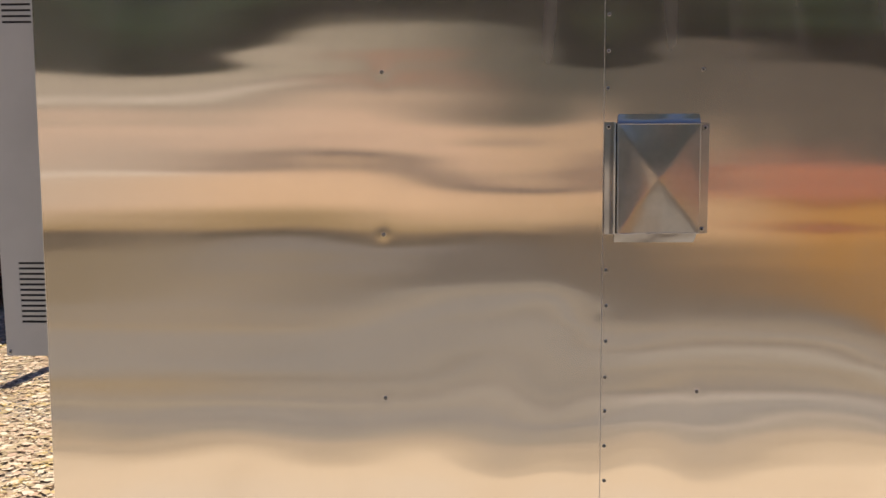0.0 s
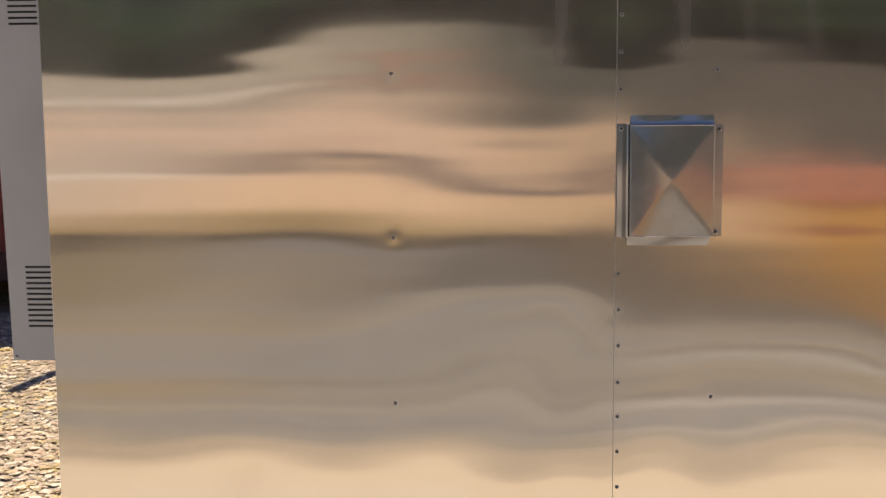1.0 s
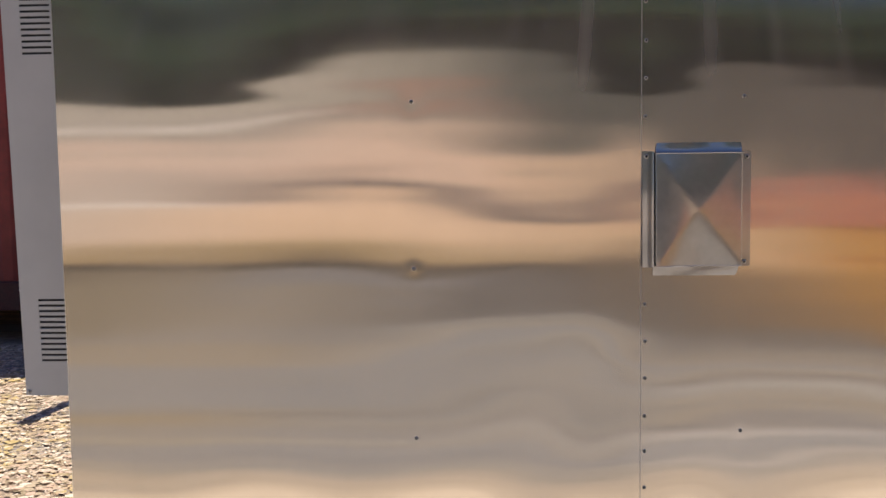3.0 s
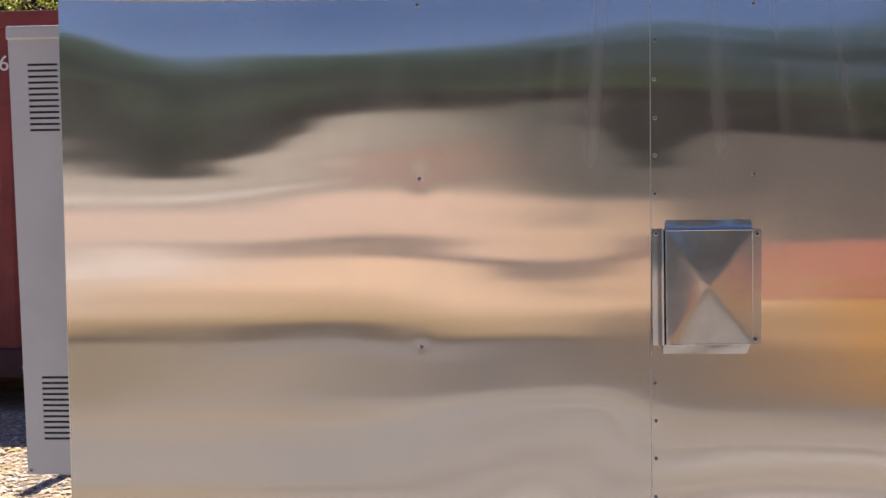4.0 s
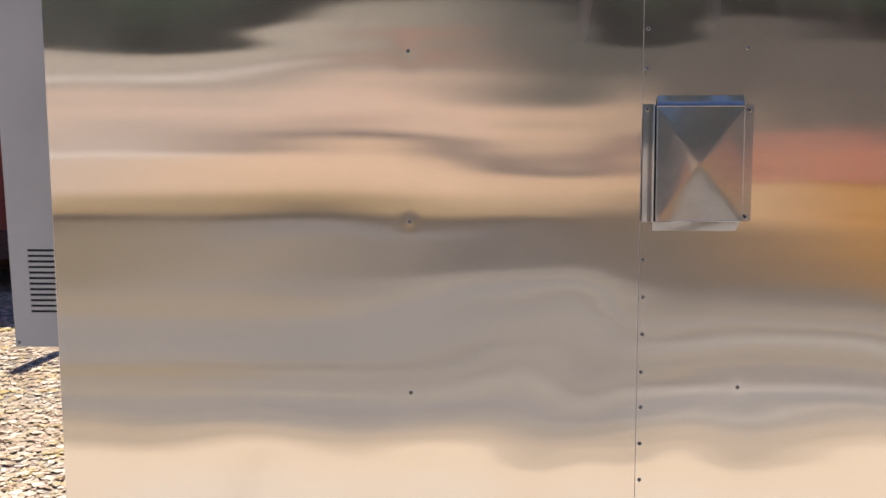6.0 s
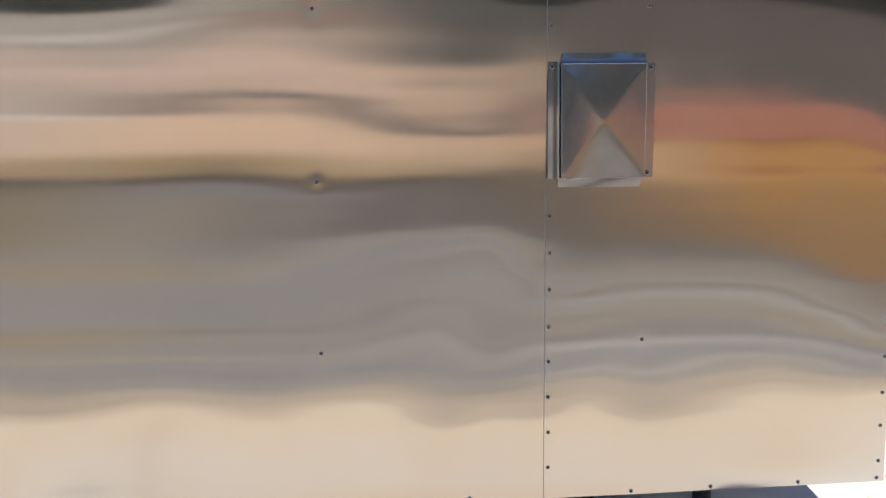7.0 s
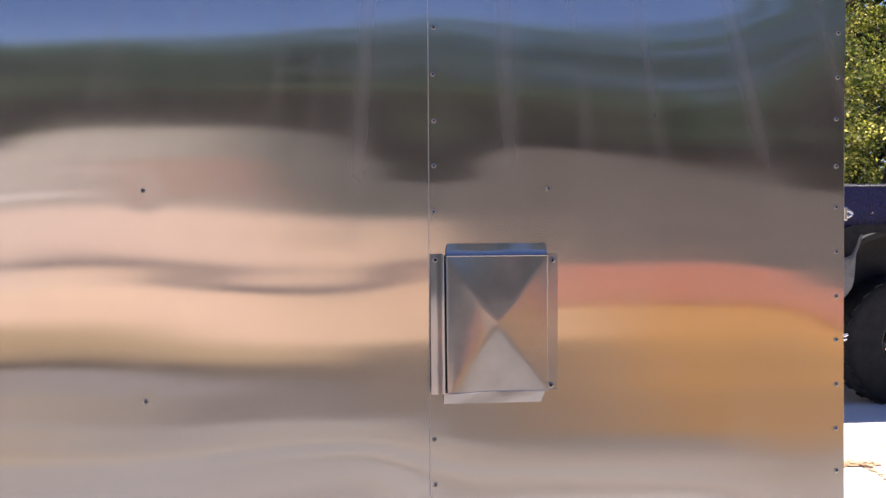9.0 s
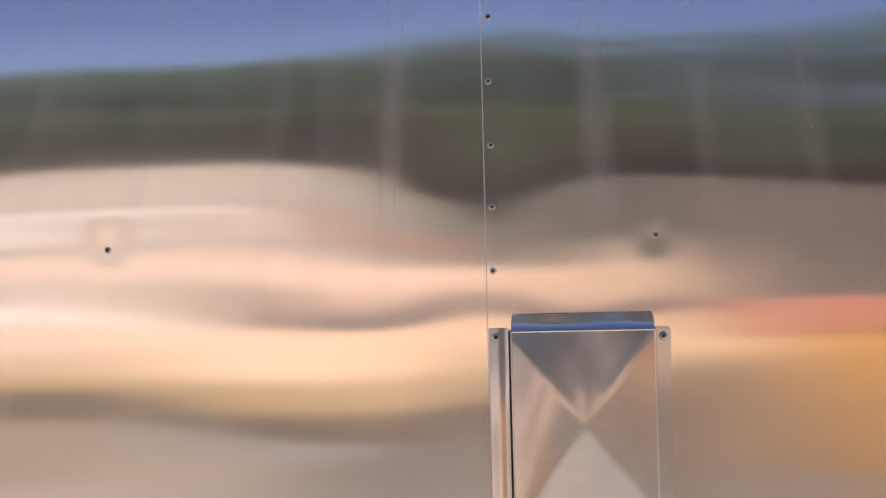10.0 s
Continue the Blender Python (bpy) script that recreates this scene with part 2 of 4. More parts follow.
def ground_mat():
    """Leaf-strewn soil by the trailer, gravel in front of it, then sand, a road, clay and a grassy bank."""
    m, nt, N, L, b = base_mat("ground")
    pos = N.new("ShaderNodeNewGeometry").outputs["Position"]
    sep = N.new("ShaderNodeSeparateXYZ")
    L.new(pos, sep.inputs[0])
    x, y, z = sep.outputs
    wob = noise_tex(nt, 0.35, 4, 0.6, pos)
    fine = noise_tex(nt, 14, 6, 0.7, pos)
    mid = noise_tex(nt, 1.6, 5, 0.6, pos)
    dist = mathn(nt, "MULTIPLY", y, -1.0)
    soft = mathn(nt, "ADD", dist, mathn(nt, "MULTIPLY", mathn(nt, "SUBTRACT", wob, 0.5), 1.2))

    def tone(c, k=0.55, f=None):
        return mixc(nt, ramp(nt, f or fine, 0.3, 0.7), tuple(v * k for v in c), c)

    def zone(col, a, w, c, src=None):
        return mixc(nt, ramp(nt, src or soft, a - w, a + w), col, c)

    col = tone(LEAF_SOIL, 0.5)
    col = zone(col, 0.6, 0.25, tone(GRAVEL_NEAR, 0.85), dist)
    # wheel-worn strips along the drive: pale and tan to the east, plain grey gravel before the trailer, tan to the west
    edge = mathn(nt, "ADD", dist, mathn(nt, "MULTIPLY", mathn(nt, "SUBTRACT", wob, 0.5), 0.3))
    mid_strip, east_strip, west_strip = col, col, col
    for a, w, c in ((1.58, 0.27, (0.42, 0.378, 0.325)), (1.88, 0.06, (0.30, 0.275, 0.25)), (1.98, 0.03, (0.50, 0.465, 0.425)), (2.06, 0.04, (0.37, 0.345, 0.315)), (2.5, 0.25, (0.29, 0.27, 0.243))):
        mid_strip = zone(mid_strip, a, w, tone(c, 0.85), edge)
    for a, w, c in ((1.56, 0.26, (0.50, 0.435, 0.36)), (1.75, 0.15, (0.53, 0.505, 0.48)), (2.30, 0.13, (0.285, 0.25, 0.225)), (2.56, 0.14, (0.35, 0.30, 0.23)), (3.08, 0.12, (0.42, 0.40, 0.372)), (3.48, 0.12, (0.25, 0.215, 0.18)), (3.75, 0.08, (0.34, 0.29, 0.235)), (4.25, 0.12, (0.27, 0.235, 0.195))):
        east_strip = zone(east_strip, a, w, tone(c, 0.85), edge)
    for a, w, c in ((1.56, 0.26, (0.48, 0.36, 0.21)), (1.9, 0.2, (0.37, 0.325, 0.26)), (2.4, 0.2, (0.36, 0.285, 0.18)), (3.1, 0.3, (0.30, 0.262, 0.21)), (3.9, 0.3, (0.335, 0.265, 0.17))):
        west_strip = zone(west_strip, a, w, tone(c, 0.85), edge)
    col = mixc(nt, ramp(nt, mathn(nt, "SUBTRACT", x, mathn(nt, "MULTIPLY", dist, 0.1)), -0.12, 0.05), mid_strip, east_strip)
    col = mixc(nt, ramp(nt, x, -1.0, -2.2), col, west_strip)
    col = zone(col, 4.9, 0.05, mixc(nt, ramp(nt, x, -0.9, -2.2), tone(GRAVEL_FAR, 0.75), tone((0.29, 0.25, 0.20), 0.8)), mathn(nt, "ADD", dist, mathn(nt, "MULTIPLY", wob, 0.3)))
    col = zone(col, 6.3, 0.5, mixc(nt, ramp(nt, x, -1.4, -0.3), tone((0.225, 0.212, 0.208), 0.8), tone((0.115, 0.104, 0.095), 0.8)))
    col = mixc(nt, mathn(nt, "MULTIPLY", ramp(nt, x, -2.4, -3.4), ramp(nt, soft, 4.6, 5.2)), col, tone((0.25, 0.205, 0.14), 0.75))
    col = zone(col, 7.65, 0.2, tone((0.075, 0.056, 0.036), 0.7))
    col = zone(col, 8.75, 0.4, tone((0.38, 0.275, 0.14), 0.75))
    col = zone(col, 11.2, 1.9, tone(SAND, 0.8))
    col = zone(col, 21.2, 1.0, tone(CLAY, 0.8))
    col = zone(col, 41.4, 2.4, mixc(nt, ramp(nt, mid, 0.35, 0.65), (0.142, 0.128, 0.105), (0.18, 0.163, 0.138)))
    col = zone(col, 46.2, 0.8, mixc(nt, ramp(nt, mid, 0.35, 0.65), (0.212, 0.194, 0.157), (0.28, 0.256, 0.208)))
    pale = mathn(nt, "MULTIPLY", ramp(nt, x, -3.0, -9.0, 0.0, 0.75), mathn(nt, "MULTIPLY", ramp(nt, soft, 9.0, 12.0), ramp(nt, soft, 27.0, 21.0, 0.5, 1.0)))
    col = mixc(nt, pale, col, tone((0.49, 0.445, 0.40), 0.85))
    # darker sand further east
    east_sand = mathn(nt, "MULTIPLY", ramp(nt, x, -2.4, 0.8, 0.0, 0.6), mathn(nt, "MULTIPLY", ramp(nt, soft, 8.6, 9.4), ramp(nt, soft, 41.0, 40.0)))
    col = mixc(nt, east_sand, col, tone((0.50, 0.355, 0.215), 0.85))
    # a bare sandy track
    track = mathn(nt, "MULTIPLY", ramp(nt, x, -4.0, -7.5), mathn(nt, "MULTIPLY", ramp(nt, soft, 15.8, 16.4), ramp(nt, soft, 18.6, 18.0)))
    col = mixc(nt, track, col, tone((0.78, 0.72, 0.66), 0.9))
    # the asphalt lane, sanded over towards the west
    lane = mathn(nt, "MULTIPLY", ramp(nt, x, -8.5, -4.5, 0.15, 1.0), mathn(nt, "MULTIPLY", ramp(nt, soft, 18.2, 19.2), ramp(nt, soft, 26.5, 21.5)))
    col = mixc(nt, lane, col, tone((0.135, 0.108, 0.10), 0.8))
    crest = mathn(nt, "MULTIPLY", ramp(nt, x, -5.0, -11.0), mathn(nt, "MULTIPLY", ramp(nt, soft, 43.0, 43.6), ramp(nt, soft, 45.2, 44.6)))
    col = mixc(nt, crest, col, (0.54, 0.50, 0.455))
    west = mathn(nt, "MULTIPLY", ramp(nt, x, -4.0, -13.0, 0.0, 0.15), ramp(nt, soft, 44.0, 46.0))
    col = mixc(nt, west, col, (0.62, 0.55, 0.47))
    # shade over the far bank, painted dark into the ground colour
    bank_shade = mathn(nt, "MULTIPLY", ramp(nt, x, -6.0, 1.0), mathn(nt, "MULTIPLY", ramp(nt, soft, 39.0, 45.5), ramp(nt, soft, 60.0, 52.0)))
    col = mixc(nt, bank_shade, col, mixc(nt, ramp(nt, x, 4.0, 9.0), (0.048, 0.052, 0.043), (0.035, 0.037, 0.031)))
    # shaded ground on the far right, painted in as a dark colour
    right_shade = mathn(nt, "MULTIPLY", ramp(nt, mathn(nt, "SUBTRACT", x, mathn(nt, "MULTIPLY", dist, 0.09)), 0.5, 3.5), ramp(nt, soft, 17.5, 20.0))
    col = mixc(nt, right_shade, col, mixc(nt, ramp(nt, mid, 0.35, 0.65), (0.05, 0.043, 0.036), (0.09, 0.078, 0.066)))
    # darker brown earth beside the drive
    brown_earth = mathn(nt, "MULTIPLY", ramp(nt, x, -0.3, 1.2), mathn(nt, "MULTIPLY", ramp(nt, soft, 4.8, 5.3), ramp(nt, soft, 13.0, 9.0)))
    col = mixc(nt, brown_earth, col, tone((0.135, 0.105, 0.075), 0.75))
    # rust-coloured pine straw to the right of the drive
    side = mathn(nt, "SUBTRACT", x, mathn(nt, "MULTIPLY", dist, 0.17))
    bed = mathn(nt, "MULTIPLY", ramp(nt, side, -0.3, 2.2), mathn(nt, "MULTIPLY", ramp(nt, mathn(nt, "ADD", soft, mathn(nt, "MULTIPLY", x, 0.6)), 6.0, 7.6), ramp(nt, soft, 17.5, 14.0)))
    col = mixc(nt, bed, col, mixc(nt, ramp(nt, soft, 6.0, 13.0), tone((0.33, 0.175, 0.045), 0.6), tone(STRAW, 0.6)))
    far = mathn(nt, "MULTIPLY", ramp(nt, soft, 42.8, 43.6), ramp(nt, soft, 46.4, 45.6))
    near_mid = mathn(nt, "MULTIPLY", ramp(nt, x, -9.0, -5.5), ramp(nt, x, 0.5, -3.0))
    col = mixc(nt, mathn(nt, "MULTIPLY", far, near_mid), col, (0.27, 0.165, 0.125))
    # raked and driven-over streaks along the drive, some bluish with dust, some brown
    rake = noise_tex(nt, 1.0, 5, 0.7, pos, stretch=(0.10, 5.5, 1.0))
    dust = noise_tex(nt, 1.0, 4, 0.65, pos, stretch=(0.13, 3.6, 1.0))
    tint = noise_tex(nt, 1.0, 3, 0.6, pos, stretch=(0.12, 1.7, 1.0))
    close = ramp(nt, soft, 5.6, 4.2)
    col = mixc(nt, mathn(nt, "MULTIPLY", ramp(nt, rake, 0.46, 0.62, 0.0, 0.7), close), col, (0.17, 0.148, 0.128))
    col = mixc(nt, mathn(nt, "MULTIPLY", ramp(nt, dust, 0.51, 0.66, 0.0, 0.6), close), col, (0.47, 0.41, 0.33))
    col = mixc(nt, mathn(nt, "MULTIPLY", ramp(nt, tint, 0.45, 0.58, 0.0, 0.7), close), col, (0.26, 0.262, 0.272))
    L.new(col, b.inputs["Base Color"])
    b.inputs["Roughness"].default_value = 0.95
    bump(nt, b, fine, 0.8, 0.02)
    return m


LEAF_SOIL = (0.60, 0.46, 0.35)
GRAVEL_NEAR = (0.72, 0.60, 0.46)
GRAVEL_FAR = (0.14, 0.126, 0.115)
SAND = (0.82, 0.585, 0.40)
CLAY = (0.74, 0.535, 0.41)
STRAW = (0.54, 0.27, 0.06)
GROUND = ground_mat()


def concrete_mat():
    m, nt, N, L, b = base_mat("sunlit_concrete")
    stains, fine = noise_tex(nt, 1.3, 6, 0.65), noise_tex(nt, 45, 5, 0.7)
    rnd = N.new("ShaderNodeObjectInfo").outputs["Random"]
    col = mixc(nt, ramp(nt, stains, 0.3, 0.75), (0.76, 0.73, 0.69), (0.88, 0.85, 0.80))
    col = mixc(nt, ramp(nt, noise_tex(nt, 0.6, 4, 0.6), 0.45, 0.7, 0.0, 0.25), col, (0.78, 0.66, 0.52))
    col = mixc(nt, ramp(nt, fine, 0.55, 0.8, 0.0, 0.35), col, (0.40, 0.37, 0.33))
    col = mixc(nt, ramp(nt, rnd, 0.0, 1.0, 0.0, 0.2), col, (0.56, 0.53, 0.48))
    # sand drifted over the front edge
    sep = N.new("ShaderNodeSeparateXYZ")
    L.new(N.new("ShaderNodeNewGeometry").outputs["Position"], sep.inputs[0])
    drift = mathn(nt, "ADD", sep.outputs[1], mathn(nt, "MULTIPLY", stains, 0.3))
    col = mixc(nt, ramp(nt, drift, -0.45, -1.1, 0.0, 0.8), col, (0.80, 0.645, 0.47))
    L.new(col, b.inputs["Base Color"])
    b.inputs["Roughness"].default_value = 0.85
    bump(nt, b, fine, 0.5, 0.002)
    return m


CONCRETE = concrete_mat()

# ---------------- ground ----------------


def ground_sheet():
    xs = [-400, -150, -60, -30, -15, -8, -4, 0, 4, 8, 15, 30, 60, 150, 400]
    ys = [-400, -150, -80, -60, -54, -51, -48, -45, -42, -39, -36, -30, -20, -12, -6, 0, 6, 12, 20, 40, 80, 150, 400]

    def height(y):
        t = min(max((-y - 38) / 15, 0), 1)
        return 3.6 * t * t * (3 - 2 * t)

    bm = bmesh.new()
    g = [[bm.verts.new((x, y, height(y))) for x in xs] for y in ys]
    for j in range(len(ys) - 1):
        for i in range(len(xs) - 1):
            bm.faces.new((g[j][i], g[j][i + 1], g[j + 1][i + 1], g[j + 1][i]))
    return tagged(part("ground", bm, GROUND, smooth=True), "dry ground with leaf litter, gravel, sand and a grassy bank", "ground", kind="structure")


ground_sheet()

pavement = thing("pavement", (0, 0, 0), "pale sunlit concrete slabs with open joints", "pavement", kind="structure")
part("slab", box(-5.4, -1.258, -1.292, -0.25, -0.1, 0.012, 0.006, 1), CONCRETE, pavement)
SLAB_X = (-1.25, 2.72, 6.6, 10.4)
SLAB_Y = (-1.3, 3.76, 8.9, 11.4)
for i in range(len(SLAB_X) - 1):
    for j in range(len(SLAB_Y) - 1):
        part("slab", box(SLAB_X[i] + 0.004, SLAB_X[i + 1] - 0.004, SLAB_Y[j] + 0.004, SLAB_Y[j + 1] - 0.004, -0.1, 0.012, 0.006, 1), CONCRETE, pavement)

# ---------------- the trailer ----------------
# Oil-canning of the two sheets: bulges in millimetres, each a soft mound, by columns that draw together towards the seam.
WARP_LEFT = np.array([[3.9, -2.9, -0.1, -1.2, -1.7, -0.8, -0.7, 0.8, -0.2, 4.0, 3.5],
    [-2.0, 1.7, -0.2, 0.1, -0.5, 0.3, 0.4, 2.0, -0.2, 0.1, -8.1],
    [-0.6, -4.0, 0.7, -0.7, -0.6, 0.3, 0.6, 1.3, 1.0, 2.0, -1.5],
    [-0.9, -0.1, -1.4, -1.1, -2.2, -0.3, -0.2, 1.2, 2.1, 4.8, -4.8],
    [-0.4, -2.1, -0.0, -1.4, -0.3, -0.6, -0.1, 0.9, 1.7, 4.0, -2.1],
    [-3.6, -3.6, -1.0, -2.1, 0.4, 1.2, 0.6, 0.9, 2.8, 3.9, -1.9],
    [0.5, -1.2, -4.1, -1.6, -0.3, 1.3, 0.3, 0.8, 1.2, 4.3, -2.9],
    [-2.5, -1.5, 0.4, -3.9, 0.5, 0.7, 0.1, 0.5, 0.5, 3.1, -3.2],
    [1.3, -1.0, -1.2, -0.1, -1.3, -0.1, -0.7, 0.7, -0.6, 1.6, -2.5]]) / 1000
WARP_RIGHT = np.array([[-1.2, -0.6, -0.9, -0.6, -1.3, -0.1, -0.8, 1.0, -1.0, 2.2, -3.0],
    [-1.8, -2.6, 0.3, 0.2, -0.0, -0.5, 0.1, -0.5, 0.1, 1.2, -2.5],
    [1.3, 0.3, -1.4, -0.1, 0.1, -1.0, -1.1, -0.3, 0.3, 2.0, -5.0],
    [-0.6, -0.6, -0.8, 0.9, 0.7, -0.7, 0.0, 0.3, 0.6, 1.7, -6.4],
    [8.4, -4.3, 0.6, 0.7, 1.1, -0.5, -0.8, 0.7, 0.1, 0.1, -6.9],
    [4.8, 0.5, 1.8, 1.9, -1.4, -1.4, -0.5, -1.2, -1.4, 0.2, -2.2],
    [4.9, 0.2, 7.3, 0.2, 0.2, -0.8, -3.0, -2.3, -4.6, 1.3, -0.9]]) / 1000
WARP = np.concatenate([WARP_LEFT, WARP_RIGHT])
WARP_X = np.array([-1.52, -1.26, -1.02, -0.8, -0.6, -0.42, -0.27, -0.14, -0.05, 0.04, 0.13, 0.25, 0.42, 0.62, 0.8, 0.97])
WARP_Z = np.linspace(0.15, 2.01, 11)
WARP_WIDTH, WARP_TALL = np.gradient(WARP_X), 0.95 * (WARP_Z[1] - WARP_Z[0])
# small dents pulled in by screws: x, z, depth, radius
DENTS = ((-0.588, 1.478, 0.00036, 0.028), (-0.588, 1.045, 0.00026, 0.017), (-0.588, 0.595, 0.00012, 0.02), (0.257, 1.48, 0.00032, 0.022),
         (0.257, 0.619, 0.00014, 0.018), (-0.012, 0.832, 0.00018, 0.014))


LEVEL = -0.003   # sets the middle of the wall flush with its frame


def bulge(x, z):
    """How far a sheet stands out at x, z."""
    gx = np.exp(-((x[..., None] - WARP_X) / WARP_WIDTH) ** 2)
    gz = np.exp(-((z[..., None] - WARP_Z) / WARP_TALL) ** 2)
    h = np.einsum("...i,...j,ij->...", gx, gz, WARP) - LEVEL
    # the foot of the sheets curls out a little, but for the right corner
    h = h + 0.0095 * np.exp(-(np.maximum(z, 0.14) - 0.18) / 0.08) / (1 + np.exp((x - 0.47) / 0.06))
    # faint rolling marks across the sheet
    for kz, kx, ph, tilt in ((33, -2.1, 1.9, 0.0009), (47, 1.7, 3.3, 0.0010), (58, -0.9, 5.1, 0.0011), (71, 2.6, 0.9, 0.0011), (92, -1.6, 2.6, 0.0010), (117, 1.1, 4.2, 0.0009)):
        h = h + 1.35 * tilt / kz * np.sin(kz * z + kx * x + ph + 0.8 * np.sin(1.9 * x + ph))
    for dx, dz, depth, r in DENTS:
        h = h - depth * np.exp(-((x - dx) ** 2 + (z - dz) ** 2) / r ** 2)
    return h


def top_z(x):
    return 1.956 - 0.0207 * (x + 1.4)


def bottom_z(x):
    return 0.184 + 0.033 * x if x > -0.6 else 0.164 + 0.02 * (x + 0.6)


SKIN = 0.0   # the sheets stand this far before the frame


def face_y(x, z):
    return -SKIN - float(bulge(np.array(x), np.array(z)))


def sheet(name, x0, x1, proud, parent, label):
    """One steel sheet, slightly buckled, with a folded rim."""
    nx, nz = max(2, int((x1 - x0) / 0.011)), 155
    u, v = np.linspace(x0, x1, nx + 1), np.linspace(0, 1, nz + 1)
    lo, hi = np.array([bottom_z(x) for x in u]), np.array([top_z(x) for x in u])
    X = np.repeat(u[:, None], nz + 1, 1)
    Z = lo[:, None] + (hi - lo)[:, None] * v[None]
    Y = -SKIN - proud - bulge(X, Z)
    co = np.stack([X, Y, Z], -1).reshape(-1, 3)
    idx = np.arange((nx + 1) * (nz + 1)).reshape(nx + 1, nz + 1)
    faces = np.stack([idx[:-1, :-1], idx[1:, :-1], idx[1:, 1:], idx[:-1, 1:]], -1).reshape(-1, 4)
    me = bpy.data.meshes.new(name)
    me.from_pydata(co.tolist(), [], faces.tolist())
    me.polygons.foreach_set("use_smooth", [True] * len(me.polygons))
    me.update()
    ob = part(name, me, STEEL, parent, label)
    # folded edge of the sheet
    bm = bmesh.new()
    ring = [idx[i, 0] for i in range(nx + 1)] + [idx[nx, k] for k in range(1, nz + 1)] + [idx[i, nz] for i in range(nx - 1, -1, -1)] + [idx[0, k] for k in range(nz - 1, 0, -1)]
    a = [bm.verts.new(co[k] + (0, 0.0002, 0)) for k in ring]
    b = [bm.verts.new((co[k][0], 0.052 - proud * 0.5, co[k][2])) for k in ring]
    for k in range(len(ring)):
        n = (k + 1) % len(ring)
        bm.faces.new((a[k], b[k], b[n], a[n]))
    part("rim", bm, TRIM, ob)
    return ob


trailer = thing("trailer", (-0.3, 0, 0), "box trailer with a buckled brushed stainless steel end wall", "trailer")
trailer_at = Matrix.Translation((0.3, 0, 0))


def tpart(name, bm, mat, parent=None, label="", smooth=False):
    """A part of the trailer, given in world places."""
    ob = part(name, bm, mat, parent or trailer, label, smooth)
    if not parent:
        ob.matrix_basis = trailer_at
    return ob


tpart("body", box(-1.515, 0.917, 0.05, 4.2, 0.30, 1.90, 0.01), BODY, label="plain aluminium box body")
tpart("roof", prism([(-1.53, 1.936), (0.93, 1.90), (0.93, 1.885), (-1.53, 1.92)], 0.02, 4.22), TRIM)
left_sheet = sheet("steel_sheet", -1.524, 0.004, 0.0, trailer, "wide buckled stainless sheet")
right_sheet = sheet("steel_sheet", 0.0, 0.925, 0.0022, trailer, "narrow stainless sheet lapping the other")
for s in (left_sheet, right_sheet):
    s.matrix_basis = trailer_at


def seam_gap():
    """The dull, dusty edge of the lapping sheet."""
    bm = bmesh.new()
    zs = [bottom_z(0) + 0.002 + (top_z(0) - bottom_z(0) - 0.006) * k / 70 for k in range(71)]
    rows = [[bm.verts.new((x, face_y(0, z) - y, z)) for x, y in ((-0.0012, -0.0002), (-0.0010, 0.0006), (-0.0002, 0.0021), (0.0002, 0.0023))] for z in zs]
    for a, b in zip(rows, rows[1:]):
        for i in range(3):
            bm.faces.new((a[i], a[i + 1], b[i + 1], b[i]))
    return bm


part("lap_edge", seam_gap(), SEAM, right_sheet, "dull dusty lap edge")


def top_trim():
    bm = bmesh.new()
    pts = [(-1.527, top_z(-1.528) + 0.003), (0.928, top_z(0.929) + 0.003), (0.928, top_z(0.929) - 0.003), (-1.527, top_z(-1.528) - 0.003)]
    return prism(pts, -0.010, 0.06, bm)


tpart("top_trim", top_trim(), TRIM, label="bright aluminium edge strip")
tpart("corner_trim", prism([(0.9248, bottom_z(0.92)), (0.927, bottom_z(0.92)), (0.927, 1.90), (0.9248, 1.90)], max(face_y(0.92, 0.3 + 0.1 * k) for k in range(17)), 0.06), TRIM)
tpart("corner_trim", prism([(-1.5262, bottom_z(-1.5)), (-1.5242, bottom_z(-1.5)), (-1.5242, 1.95), (-1.5262, 1.95)], 0.002, 0.06), TRIM)


def screw_mesh():
    """A round screw head, the shade of its drive recess painted near-black."""
    bm = lathe([(0.0053, 0.0), (0.0053, -0.0010), (0.0043, -0.0024), (0.0026, -0.0029), (0.0024, -0.0012), (0.0004, -0.0010)], 10)
    bm.faces.ensure_lookup_table()
    for f in bm.faces:
        c = f.calc_center_median()
        if math.hypot(c.x, c.z) < 0.0025:
            f.material_index = 1
    me = to_mesh(bm, "screw")
    me.materials.append(SCREW)
    me.materials.append(SHADE_BLACK)
    return me


SCREW_MESH = screw_mesh()


def screw(x, z, owner, proud=0.0, y=None):
    ob = part("screw", SCREW_MESH, None, owner)
    ob.location = (x, (face_y(x, z) - proud) if y is None else y, z)
    ob.rotation_euler = (0, random.uniform(0, 3), 0)
    return ob


# the seam, every ten centimetres; the vent covers four of them
for k in range(18):
    if 5 <= k <= 8:
        continue
    screw(0.010 + random.uniform(-0.0015, 0.0015), 1.8178 - 0.0967 * k + random.uniform(-0.002, 0.002), right_sheet, 0.0022)
for k in range(17):
    z = 1.823 - 0.097 * k
    screw(0.907 + random.uniform(-0.001, 0.001), z + random.uniform(-0.004, 0.004), right_sheet, 0.0022)
for x in (0.235, 0.452, 0.690, 0.905):
    screw(x, bottom_z(x) + 0.010, right_sheet, 0.0022)
for x, z in ((-0.588, 1.478), (-0.588, 1.045), (-0.588, 0.594), (-0.588, 1.92)):
    screw(x, z, left_sheet)
for x, z in ((0.257, 1.480), (0.257, 0.619), (0.257, 1.905)):
    screw(x, z, right_sheet, 0.0022)
